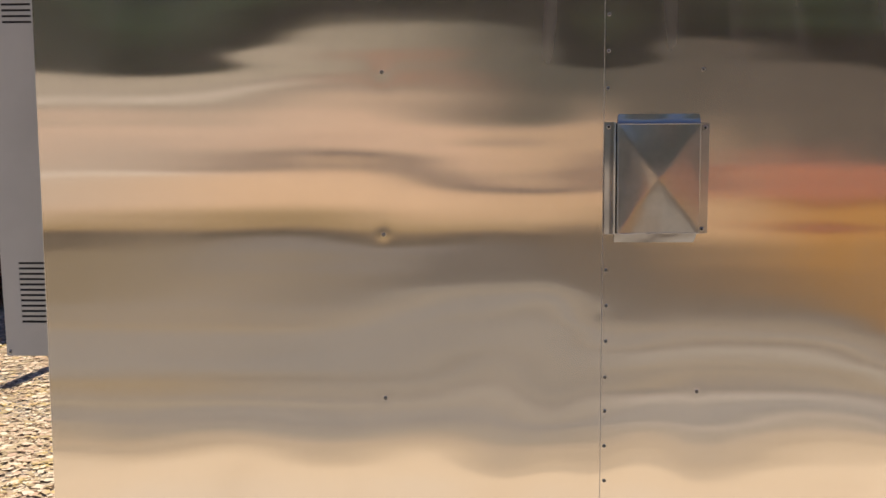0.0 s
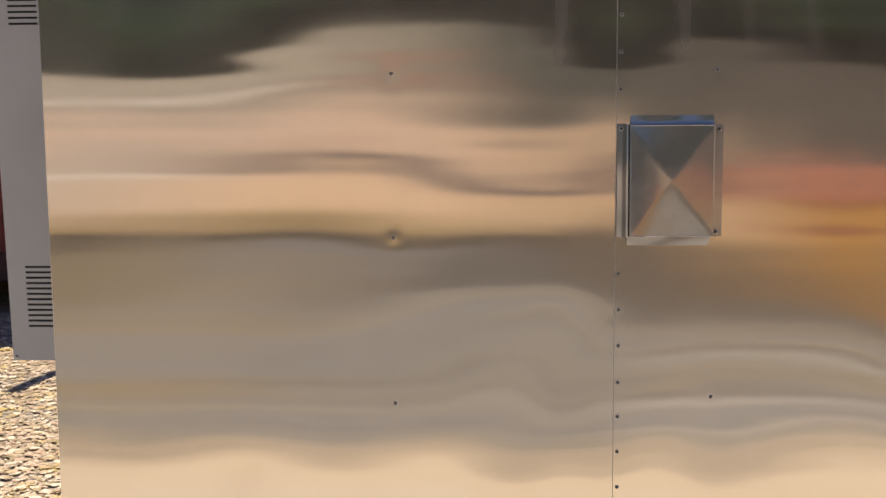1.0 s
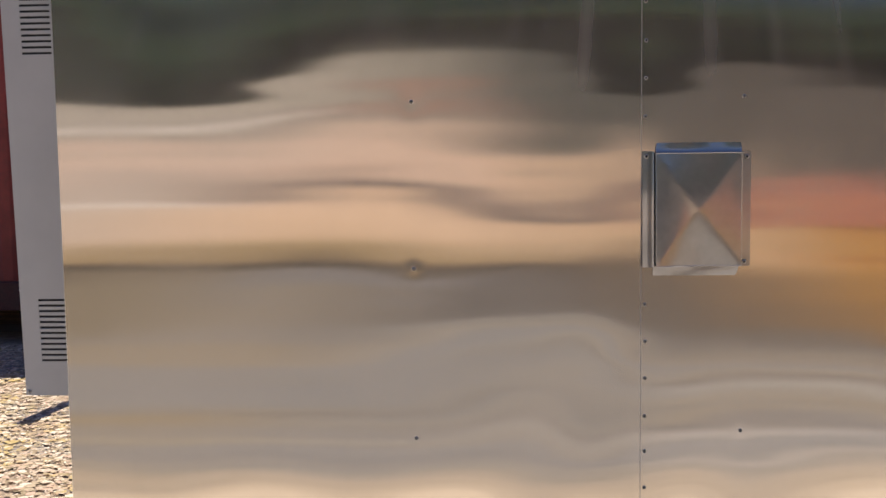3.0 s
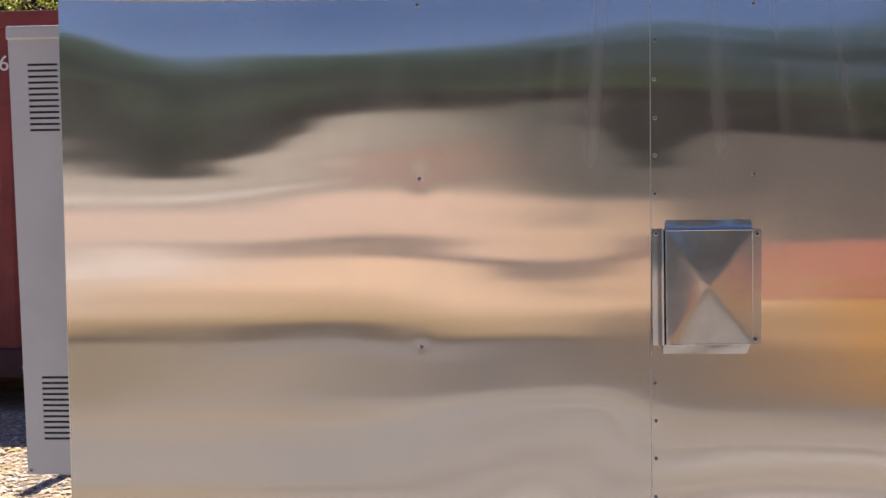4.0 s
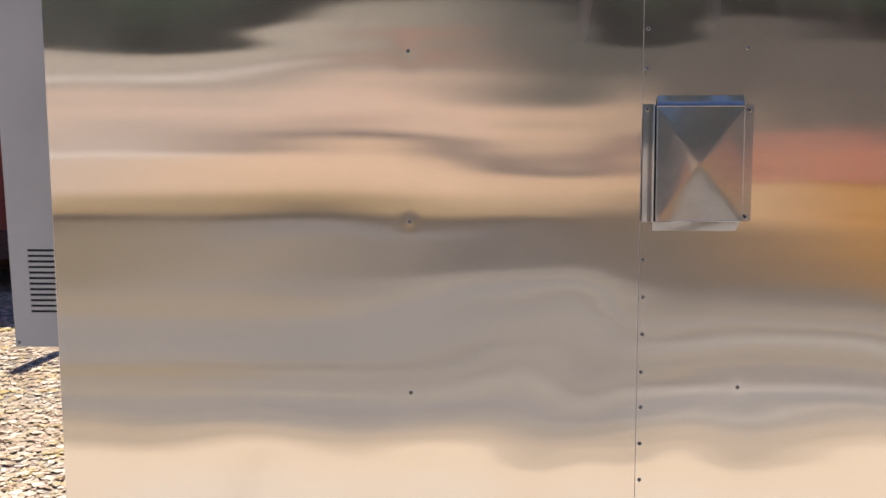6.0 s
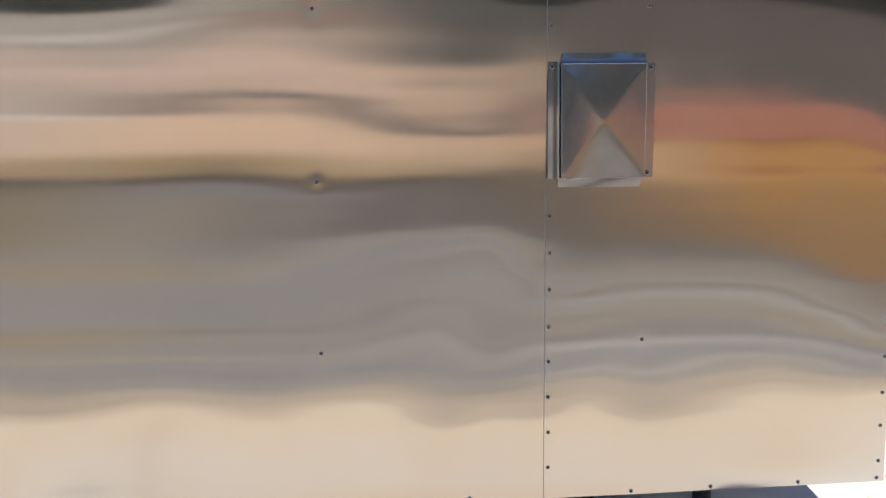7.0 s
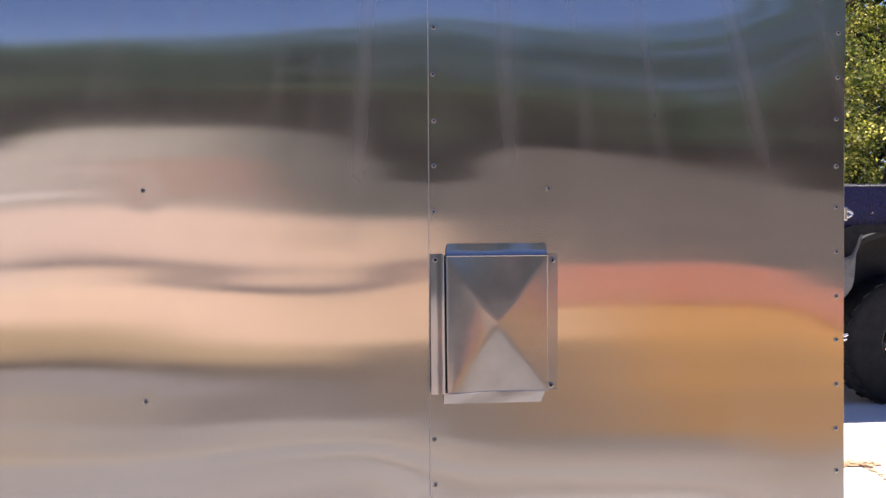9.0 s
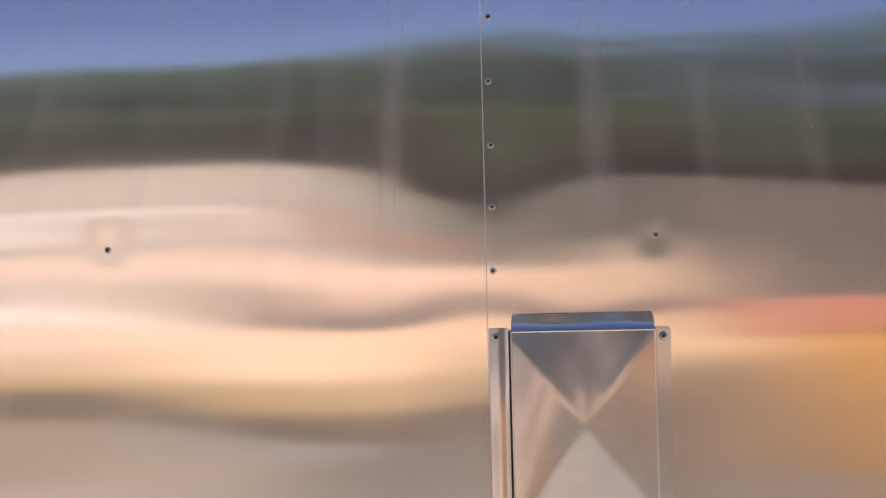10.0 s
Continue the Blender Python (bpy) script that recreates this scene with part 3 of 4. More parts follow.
for x in (-1.35, -0.95, -0.2):
    screw(x, bottom_z(x) + 0.012, left_sheet)

# running gear that shows under the wall
tpart("frame_rail", box(-1.45, 0.85, 0.10, 0.18, 0.24, 0.30, 0.006), FRAME_BLACK)
jack = tpart("jack_post", tube((0.475, 0.16, 0.03), (0.475, 0.16, 0.30), 0.026, n=20), FRAME_BLACK, label="black steel jack post", smooth=False)
part("foot_plate", box(0.415, 0.535, 0.10, 0.22, 0.012, 0.03, 0.004), FRAME_BLACK, jack)
tpart("brace", tube((0.21, 0.20, 0.28), (0.40, 0.55, 0.05), 0.018, n=10), FRAME_BLACK)
tpart("step_plate", box(-0.10, 0.16, 0.12, 0.2, 0.10, 0.24, 0.006), FRAME_BLACK)
wheel_y = 2.6
for x in (-1.35, 0.75):
    w = tpart("wheel", lathe([(0.10, -0.10), (0.22, -0.10), (0.31, -0.085), (0.325, -0.04), (0.325, 0.04), (0.31, 0.085), (0.22, 0.10), (0.10, 0.10)], 28, "Y"), RUBBER)
    w.matrix_basis = trailer_at @ pose(x, wheel_y, 0.337, 0, 0, 90)

# towing ring and bolt at the right corner
ring_bm = bmesh.new()
ringN = 20
for i in range(ringN):
    a0, a1 = 2 * math.pi * i / ringN, 2 * math.pi * (i + 1) / ringN
    tube((0.941 + 0.0085 * math.cos(a0), 0.012, 1.424 + 0.0065 * math.sin(a0)), (0.941 + 0.0085 * math.cos(a1), 0.012, 1.424 + 0.0065 * math.sin(a1)), 0.0028, n=8, bm=ring_bm)
tpart("lashing_ring", ring_bm, CHROME, label="small chrome lashing ring", smooth=True)
tpart("ring_plate", box(0.926, 0.934, 0.0, 0.05, 1.409, 1.439, 0.002), CHROME)
tpart("corner_bolt", tube((0.925, 0.01, 1.15), (0.940, 0.01, 1.154), 0.003, n=8), CHROME)
tpart("corner_bolt", tube((0.925, 0.01, 1.142), (0.937, 0.01, 1.145), 0.003, n=8), CHROME)

# ---------------- vent cover ----------------
VX0, VX1, VZ0, VZ1 = 0.035, 0.251, 1.051, 1.339
VENT_Y = -SKIN - 0.006
VENT_OUT = 0.014
VENT_PEAK = 0.0100
VENT_LEAN = 0.085   # the cover is twisted: its foot stands out on the seam side and in on the other


def vent_cover():
    v = thing("vent_cover", (0.14, VENT_Y, 1.04), "square stainless vent cover with a shallow pyramid face, screwed on", "vent cover")
    back = Matrix.Translation((-0.14, -VENT_Y, -1.04))

    def vp(name, bm, mat, label="", smooth=False):
        ob = part(name, bm, mat, v, label, smooth)
        ob.matrix_basis = back
        return ob

    f = VENT_Y - VENT_OUT

    def lean(x, z):
        return VENT_LEAN * (VZ1 - z) * (math.exp(-((x - VX0) / (VX1 - VX0) / 0.32) ** 2) - 0.26 + 0.75 * max(0, (x - VX0) / (VX1 - VX0) - 0.55))

    # creased face: finely divided so that the folds stay soft
    bm = bmesh.new()
    n = 36
    rows = []
    for j in range(n + 1):
        row = []
        for i in range(n + 1):
            a, b = 2 * i / n - 1, 2 * j / n - 1
            d = math.sqrt(max(abs(a), abs(b)) ** 2 + 0.0006)
            soft = math.exp(-((a - 0.35) ** 2 + (b + 0.55) ** 2) / 0.12) - math.exp(-((a - 0.3) ** 2 + (b - 0.6) ** 2) / 0.10)
            # the upper and lower triangles are hand-bent and wavy, the side ones flat
            ends = min(max((abs(b) - abs(a)) / 0.6, 0), 1) * (1 - b * b)
            dish = ends * (0.0011 * math.sin(4.2 * a + 2.4 * b + 0.7) + 0.0004 * math.sin(7.3 * a - 4.2 * b + 2.0))
            row.append(bm.verts.new((VX0 + (VX1 - VX0) * i / n, f - lean(VX0 + (VX1 - VX0) * i / n, VZ0 + (VZ1 - VZ0) * j / n) - VENT_PEAK * (1 - min(d, 1)) - 0.0011 * soft * (1 - a * a) * (1 - b * b) - dish, VZ0 + (VZ1 - VZ0) * j / n)))
        rows.append(row)
    for j in range(n):
        for i in range(n):
            bm.faces.new((rows[j][i], rows[j][i + 1], rows[j + 1][i + 1], rows[j + 1][i]))
    vp("face", bm, VENT_STEEL, "creased pyramid face", smooth=True)
    vp("backing", box(0.003, 0.274, VENT_Y + 0.0005, VENT_Y + 0.012, 1.05, 1.342), VENT_STEEL)
    # rolled edges round the face
    along = [VX0 + (VX1 - VX0) * i / 18 for i in range(19)]
    bm = bmesh.new()
    for a, b in zip(along, along[1:]):
        tube((a, f + 0.0008 - lean(a, VZ0), VZ0), (b, f + 0.0008 - lean(b, VZ0), VZ0), 0.0016, n=8, bm=bm)
    vp("rolled_edge", bm, VENT_STEEL)
    for a, b in (((VX1, VZ0), (VX1, VZ1)), ((VX1, VZ1), (VX0, VZ1)), ((VX0, VZ1), (VX0, VZ0))):
        vp("rolled_edge", tube((a[0], f + 0.0008 - lean(*a), a[1]), (b[0], f + 0.0008 - lean(*b), b[1]), 0.0016, n=8), VENT_STEEL)
    for x in (VX0, VX1):
        bm = bmesh.new()
        ring = [[bm.verts.new((x + e, y, z)) for y, z in ((f, VZ1), (VENT_Y, VZ1), (VENT_Y, VZ0), (f - lean(x, VZ0), VZ0))] for e in (-0.001, 0.001)]
        bm.faces.new(ring[0])
        bm.faces.new(ring[1][::-1])
        for k in range(4):
            bm.faces.new((ring[0][k], ring[1][k], ring[1][(k + 1) % 4], ring[0][(k + 1) % 4]))
        vp("side_wall", bm, VENT_STEEL)
    vp("side_wall", prism([(VX0, VZ1 - 0.001), (VX1, VZ1 - 0.001), (VX1, VZ1 + 0.001), (VX0, VZ1 + 0.001)], f, VENT_Y), VENT_STEEL)
    bm = bmesh.new()
    rim, foot = [bm.verts.new((x, f - lean(x, VZ0), VZ0 - 0.0005)) for x in along], [bm.verts.new((x, VENT_Y, VZ0 - 0.0005)) for x in along]
    for k in range(len(along) - 1):
        bm.faces.new((rim[k], foot[k], foot[k + 1], rim[k + 1]))
    vp("side_wall", bm, VENT_STEEL)

    def flange(pts, label=""):
        """A flange with a slight curl, 1.2 mm thick."""
        return vp("flange", prism(pts, VENT_Y - 0.0016, VENT_Y + 0.004), VENT_STEEL, label)

    # the side flanges: left one bowed, with an open fold beside the cover
    bm = bmesh.new()
    w, lines = VX0 - 0.005 - 0.001, []
    for k in range(9):
        u = k / 8
        dy = -0.0016 - 0.0036 * math.sin(math.pi * u) ** 2 * (0.7 + 0.3 * u) - 0.004 * max(0, u - 0.85) / 0.15
        lines.append([bm.verts.new((0.001 + w * u, VENT_Y + dy - 0.0007 * math.sin(9 * q / 14 + 2) - 0.0145 * (1 - q / 14), 1.048 + 0.296 * q / 14)) for q in range(15)])
    for k in range(8):
        for q in range(14):
            bm.faces.new((lines[k][q], lines[k + 1][q], lines[k + 1][q + 1], lines[k][q + 1]))
    vp("flange", bm, VENT_STEEL, "bowed side flange", True)
    # shade of the open fold, painted as a near-black strip
    vp("fold_gap", box(VX0 - 0.0045, VX0 - 0.0015, VENT_Y - 0.002, VENT_Y + 0.003, VZ0, VZ1), SHADE_BLACK, "near-black strip for the shade in the open fold")
    flange([(VX1 + 0.003, 1.048), (0.275, 1.050), (0.276, 1.338), (VX1 + 0.003, 1.342)])
    # top flange: nearly flat, rolling over to meet the cover
    bm = bmesh.new()
    prof = [(f + 0.001, VZ1 - 0.0005), (f + 0.005, VZ1 + 0.002), (f + 0.0072, VZ1 + 0.004), (f + 0.0080, VZ1 + 0.006), (f + 0.0087, VZ1 + 0.014), (f + 0.0098, VZ1 + 0.026)]
    n, lines = 12, []
    for y, z in prof:
        cut = 0.003 if z > VZ1 + 0.024 else 0.0
        lines.append([bm.verts.new((VX0 + cut + (VX1 - VX0 - 2 * cut) * i / n, y - 0.0006 * math.sin(5 * i / n + 0.6) + 0.0012 * math.sin(8 * i / n + 2.2) * (z - VZ1) / 0.026, z)) for i in range(n + 1)])
    for k in range(len(lines) - 1):
        for i in range(n):
            bm.faces.new((lines[k][i], lines[k][i + 1], lines[k + 1][i + 1], lines[k + 1][i]))
    vp("flange", bm, VENT_STEEL, "top flange rolling over to the cover", True)
    # bottom flange: bent by hand, running back to the wall
    bm, lines = bmesh.new(), []
    for q, (y, z, cut) in enumerate(((-0.0040, -0.002, 0.004), (-0.0033, -0.010, 0.006), (-0.0025, -0.018, 0.009), (-0.0016, -0.026, 0.012))):
        lines.append([bm.verts.new((VX0 - 0.006 + (VX1 - cut - VX0 + 0.006) * i / n, VENT_Y + y - 0.0007 * math.sin(7.5 * i / n + 1.1 * q + 0.8), VZ0 + z)) for i in range(n + 1)])
    for k in range(len(lines) - 1):
        for i in range(n):
            bm.faces.new((lines[k][i], lines[k + 1][i], lines[k + 1][i + 1], lines[k][i + 1]))
    vp("flange", bm, VENT_STEEL, "wavy bottom flange", True)
    for x, z in ((0.0115, 1.331), (0.2645, 1.328), (0.009, 1.059), (0.260, 1.060)):
        s = part("screw", SCREW_MESH, None, v)
        s.matrix_basis = back @ pose(x, VENT_Y - ((0.0075 if z < 1.2 else 0.0055) if x < 0.1 else 0.0016), z, 0, random.uniform(0, 90), 0) @ Matrix.Diagonal((1.25, 1.25, 1.25, 1))
    return v


vent_cover()

# ---------------- louvred cabinet on the trailer's side ----------------


def louvred_cabinet():
    x0, x1, y0, z0, z1 = -1.692, -1.532, 0.06, 0.694, 1.90
    c = thing("louvred_cabinet", (x0, y0, z0), "tall narrow grey steel cabinet with two banks of louvre slots", "cabinet")
    back = Matrix.Translation((-x0, -y0, -z0))

    def cp(name, bm, mat, label=""):
        ob = part(name, bm, mat, c, label)
        ob.matrix_basis = back
        return ob

    # the front leans a little: its foot stands 25 mm further in than its head
    def lean(z):
        return 0.024 * (z1 - z) / (z1 - z0)

    slots = [(1.797 - 0.0158 * k) for k in range(12)] + [(0.958 - 0.0151 * k) for k in range(12)]
    half = 0.0031
    zs = sorted([z0, z1 - 0.036] + [s - half for s in slots] + [s + half for s in slots])
    cols = lambda z: (x0 + lean(z), x0 + 0.050 + lean(z), x1 - 0.027 + lean(z) * 0.75, x1)
    bm = bmesh.new()
    grid = [[bm.verts.new((x, y0, z)) for x in cols(z)] for z in zs]
    for j in range(len(zs) - 1):
        mid = (zs[j] + zs[j + 1]) / 2
        open_row = any(abs(mid - s) < half for s in slots)
        for i in range(3):
            if open_row and i == 1:
                continue
            bm.faces.new((grid[j][i], grid[j][i + 1], grid[j + 1][i + 1], grid[j + 1][i]))
    r = bmesh.ops.extrude_face_region(bm, geom=bm.faces[:])
    bmesh.ops.translate(bm, vec=(0, 0.003, 0), verts=[g for g in r["geom"] if isinstance(g, bmesh.types.BMVert)])
    bmesh.ops.recalc_face_normals(bm, faces=bm.faces[:])
    cp("front_panel", bm, CABINET, "grey front with cut louvre slots")
    cp("body", prism([(x0 + 0.026, z0 + 0.002), (x1, z0 + 0.002), (x1, z1 - 0.03), (x0 + 0.004, z1 - 0.03)], 0.066, 0.46), CABINET)
    # near-black sheet added so that the open slots look shaded inside
    cp("inner_lining", prism([(x0 + 0.04, z0 + 0.03), (x1 - 0.006, z0 + 0.03), (x1 - 0.006, z1 - 0.06), (x0 + 0.03, z1 - 0.06)], 0.0635, 0.0655), SHADE_BLACK, "near-black sheet for the shade behind the slots")
    cp("cap", box(x0 - 0.003, x1, y0 - 0.008, 0.47, z1 - 0.036, z1, 0.005), CABINET, "folded cap")
    for x, z in ((x0 + 0.034, z0 + 0.011), (x1 - 0.006, z0 + 0.012)):
        s = part("screw", SCREW_MESH, None, c)
        s.matrix_basis = back @ pose(x, y0, z)
    s = part("hinge_pin", tube((x0 + 0.0, y0 + 0.02, 1.872), (x0 - 0.008, y0 + 0.02, 1.872), 0.006, n=8), CHROME, c)
    s.matrix_basis = back
    s = part("hinge_pin", tube((x0 + 0.018, y0 + 0.02, 0.985), (x0 + 0.010, y0 + 0.02, 0.985), 0.005, n=8), CHROME, c)
    s.matrix_basis = back
    return c


louvred_cabinet()

# ---------------- red container ----------------
DARK_MAROON = surface("dark_maroon", (0.035, 0.012, 0.013), (0.075, 0.02, 0.02), 4, 0.7, 0.0, 0.001, 40)


def shipping_container():
    x0, x1, y0, z0, z1 = -13.2, -1.15, 4.70, 0.24, 2.74
    c = thing("shipping_container", (x0, y0, z0), "weathered red corrugated steel shipping container on blocks", "container")
    back = Matrix.Translation((-x0, -y0, -z0))

    def cp(name, bm, mat, label=""):
        ob = part(name, bm, mat, c, label)
        ob.matrix_basis = back
        return ob

    bm = bmesh.new()
    pts, x = [], x0 + 0.1
    while x < x1 - 0.1:
        pts += [(x, 0.04), (x + 0.07, 0.04), (x + 0.14, 0.075), (x + 0.21, 0.075)]
        x += 0.28
    lo = [bm.verts.new((p, y0 + d, z0 + 0.15)) for p, d in pts]
    hi = [bm.verts.new((p, y0 + d, z1 - 0.11)) for p, d in pts]
    for i in range(len(pts) - 1):
        bm.faces.new((lo[i], lo[i + 1], hi[i + 1], hi[i]))
    cp("corrugated_side", bm, RED_PAINT)
    cp("bottom_rail", box(x0, x1, y0, y0 + 0.12, z0, z0 + 0.20, 0.01), DARK_MAROON, "dark maroon lower rail")
    cp("top_rail", box(x0, x1, y0, y0 + 0.10, z1 - 0.12, z1, 0.01), RED_PAINT)
    cp("corner_post", box(x1 - 0.14, x1, y0 - 0.01, y0 + 0.14, z0, z1, 0.01), RED_PAINT)
    cp("corner_post", box(x0, x0 + 0.14, y0 - 0.01, y0 + 0.14, z0, z1, 0.01), RED_PAINT)
    cp("shell", box(x0 + 0.05, x1 - 0.02, y0 + 0.12, y0 + 2.4, z0 + 0.02, z1 - 0.02, 0.02), RED_PAINT)
    txt = bpy.data.curves.new("number", "FONT")
    txt.body, txt.size, txt.extrude = "6", 0.15, 0.001
    tmp = new("marking", txt)
    dg = bpy.context.evaluated_depsgraph_get()
    me = bpy.data.meshes.new_from_object(tmp.evaluated_get(dg))
    bpy.data.objects.remove(tmp)
    me.materials.clear()
    ob = part("marking", me, WHITE_PAINT, c, "white stencilled figure")
    ob.matrix_basis = back @ pose(-3.855, y0 + 0.036, 2.342, 90, 0, 0)
    for k in range(4):
        b = part("support_block", box(0, 0.4, 0, 0.3, 0, 0.24, 0.015), TIMBER, c)
        b.matrix_basis = back @ pose(-12.8 + 3.6 * k, y0 + 0.15, 0)
    return c


shipping_container()


def shed():
    s = thing("shed", (0.2, 10.5, 0), "small dark-roofed open shed with pale post and bargeboard", "shed")
    back = Matrix.Translation((-0.2, -10.5, 0))

    def sp(name, bm, mat, label=""):
        ob = part(name, bm, mat, s, label)
        ob.matrix_basis = back
        return ob

    sp("wall", box(-4.6, -1.55, 11.2, 13.4, 0.0, 4.2, 0.02), TIMBER)
    sp("post", box(-1.62, -1.45, 10.4, 10.56, 0.0, 4.5, 0.01), PALE_BOARD, "pale painted post")
    sp("bargeboard", prism([(-3.1, 5.6), (-3.1, 5.42), (-0.75, 4.05), (-0.75, 4.25)], 10.4, 10.45), PALE_BOARD, "pale bargeboard")
    sp("roof", prism([(-3.1, 5.5), (-0.8, 4.15), (-0.8, 4.05), (-3.1, 5.38), (-5.4, 4.05), (-5.4, 4.15)], 10.45, 13.6), ROOFING, "dark felt roof")
    return s


shed()

# ---------------- blue pickup ----------------


def wheel_set(parent, back, x, z, y, r):
    """Big tyre with a black spoked rim."""
    w = 0.16
    tyre = part("tyre", lathe([(r * 0.45, -w), (r * 0.66, -w * 1.06), (r * 0.90, -w * 1.0), (r * 0.985, -w * 0.8), (r, -w * 0.5), (r, w * 0.5), (r * 0.985, w * 0.8), (r * 0.9, w), (r * 0.45, w)], 48), RUBBER, parent, "wide black off-road tyre", True)
    tyre.matrix_basis = back @ pose(x, y, z)
    for k in range(26):
        a = 2 * math.pi * k / 26
        for s in (-1, 1):
            lug = part("tread_lug", box(-0.03, 0.03, -0.045, 0.045, -0.008, 0.006, 0.003, 1), RUBBER, tyre) if k + s == -1 else part("tread_lug", bpy.data.meshes[LUG[0]] if LUG else None, RUBBER, tyre)
            if not LUG:
                LUG.append(lug.data.name)
            lug.matrix_basis = Matrix.Rotation(a + (0.06 if s > 0 else 0), 4, "Y") @ pose(0, s * 0.105, r, 0, 0, s * 18)
    rim = part("rim", lathe([(r * 0.46, -w * 0.9), (r * 0.455, -w * 1.02), (r * 0.43, -w * 1.0), (r * 0.41, -w * 0.4), (r * 0.41, w * 0.8)], 40), RIM, parent, "black alloy rim")
    rim.matrix_basis = back @ pose(x, y, z)
    first = None
    for k in range(10):
        sp = part("spoke", box(-0.021, 0.021, -w * 0.96, -w * 0.76, 0.04, r * 0.42, 0.005, 1), RIM_EDGE, rim)
        sp.matrix_basis = Matrix.Rotation(2 * math.pi * k / 10 + 0.25, 4, "Y")
        if k:
            sp.data = first.data
        first = sp if not k else first
        bolt = part("lug_bolt", tube((0, -w * 1.03, r * 0.395), (0, -w * 0.95, r * 0.395), 0.007, n=8), CHROME, rim)
        bolt.matrix_basis = Matrix.Rotation(2 * math.pi * k / 10 + 0.1, 4, "Y")
    # disc painted near-black for the shade inside the rim
    part("brake_disc", lathe([(r * 0.10, -w * 0.2), (r * 0.24, -w * 0.2), (r * 0.24, w * 0.1)], 28), SHADE_BLACK, rim)
    part("hub_cap", lathe([(0.055, -w * 0.7), (0.05, -w * 0.90), (0.03, -w * 0.96), (0.001, -w * 0.96)], 20), RIM, rim)
    part("cap_badge", tube((0, -w * 0.99, 0), (0, -w * 0.95, 0), 0.014, n=12), CHROME, rim)


LUG = []


def pickup_truck():
    Y = 5.75
    t = thing("pickup_truck", (5.30, 6.48, -0.03), "dark blue lifted pickup truck with black fender flares and big tyres", "truck")
    back = Matrix.Translation((-5.2, -6.6, 0))

    def tp(name, bm, mat, label="", smooth=False):
        ob = part(name, bm, mat, t, label, smooth)
        ob.matrix_basis = back
        return ob

    hx, hz, r = 4.12, 0.50, 0.49

    def arch(rad, a0=0, a1=180, n=14):
        return [(hx + rad * math.cos(radians(a0 + (a1 - a0) * i / n)), hz + 0.10 + rad * 0.93 * math.sin(radians(a0 + (a1 - a0) * i / n))) for i in range(n + 1)]

    # bed side with its wheel opening
    opening = [(4.92, 0.76), (4.87, 0.98), (4.76, 1.24), (4.6, 1.315), (3.80, 1.315), (3.71, 1.29), (3.665, 1.165), (3.645, 0.92), (3.60, 0.86), (3.57, 0.83)]
    out = [(2.86, 1.20), (2.86, 1.62), (2.9, 1.66), (5.35, 1.66), (5.35, 0.80), (5.0, 0.80), (4.97, 1.1), (4.88, 1.30), (4.7, 1.35), (3.6, 1.35), (3.4, 1.20)]
    bed = tp("bed_side", prism(out, Y, Y + 0.07), BLUE, "dark blue bed side")
    tp("bed_side", prism([(p, q) for p, q in out], Y + 1.78, Y + 1.85), BLUE)
    tp("bed_rail", box(2.84, 5.36, Y - 0.012, Y + 0.09, 1.660, 1.676, 0.006), BUMPER, "bright bed rail cap")
    tp("bed_rail", box(2.84, 5.36, Y + 1.76, Y + 1.86, 1.655, 1.682, 0.008), BUMPER)
    tp("bed_floor", box(2.9, 5.3, Y + 0.52, Y + 1.78, 0.98, 1.06), BLACK_TRIM)
    tp("tailgate", box(2.80, 2.87, Y + 0.02, Y + 1.83, 1.02, 1.69, 0.02), BLUE)
    # crease and flare
    tp("body_crease", box(2.87, 5.34, Y - 0.010, Y + 0.01, 1.345, 1.365, 0.006), BLUE)
    fl = tp("fender_flare", prism([(5.06, 0.76), (5.05, 1.1), (4.92, 1.33), (4.7, 1.385), (3.66, 1.375), (3.56, 1.335), (3.50, 1.24), (3.53, 1.13), (3.50, 0.97), (3.45, 0.86)] + opening[::-1], Y - 0.06, Y + 0.02), BLACK_TRIM, "black riveted fender flare")
    for k in range(5):
        part("rivet", tube((3.48 + 0.179 * k, Y - 0.012, 1.464), (3.48 + 0.179 * k, Y, 1.464), 0.009, n=8), CHROME, fl)
    # liner and well added to keep sun out of the arch, near-black for shade
    tp("wheel_liner", prism(arch(0.80, 0, 180, 18) + arch(0.765, 180, 0, 18), Y + 0.01, Y + 0.5), SHADE_BLACK)
    tp("wheel_well", prism(arch(0.75, 0, 180, 18) + [(hx - 0.75, 0.62), (hx + 0.75, 0.62)], Y + 0.34, Y + 0.5), SHADE_BLACK)
    # rear corner: bumper and splash panel
    tp("rear_bumper", prism([(2.62, 0.92), (2.62, 1.18), (3.33, 1.185), (3.478, 1.198), (3.462, 1.06), (3.45, 0.93), (3.33, 0.935)], Y - 0.05, Y + 1.9), DUSTY_GREY, "dusty chrome rear bumper")
    flap = bmesh.new()
    edge_out = [(3.708, 1.307), (3.68, 1.235), (3.637, 1.157), (3.58, 1.135), (3.508, 1.125), (3.49, 1.05), (3.471, 0.966), (3.427, 0.853)]
    edge_in = [(3.722, 1.302), (3.70, 1.24), (3.668, 1.164), (3.664, 1.10), (3.66, 1.04), (3.652, 0.97), (3.637, 0.915), (3.565, 0.829)]
    rows = [[flap.verts.new((x, Y - 0.085 - dy, z)) for x, z in line] for line, dy in ((edge_out, 0.0), ([((p[0] + q[0]) / 2, (p[1] + q[1]) / 2) for p, q in zip(edge_out, edge_in)], 0.022), (edge_in, 0.008))]
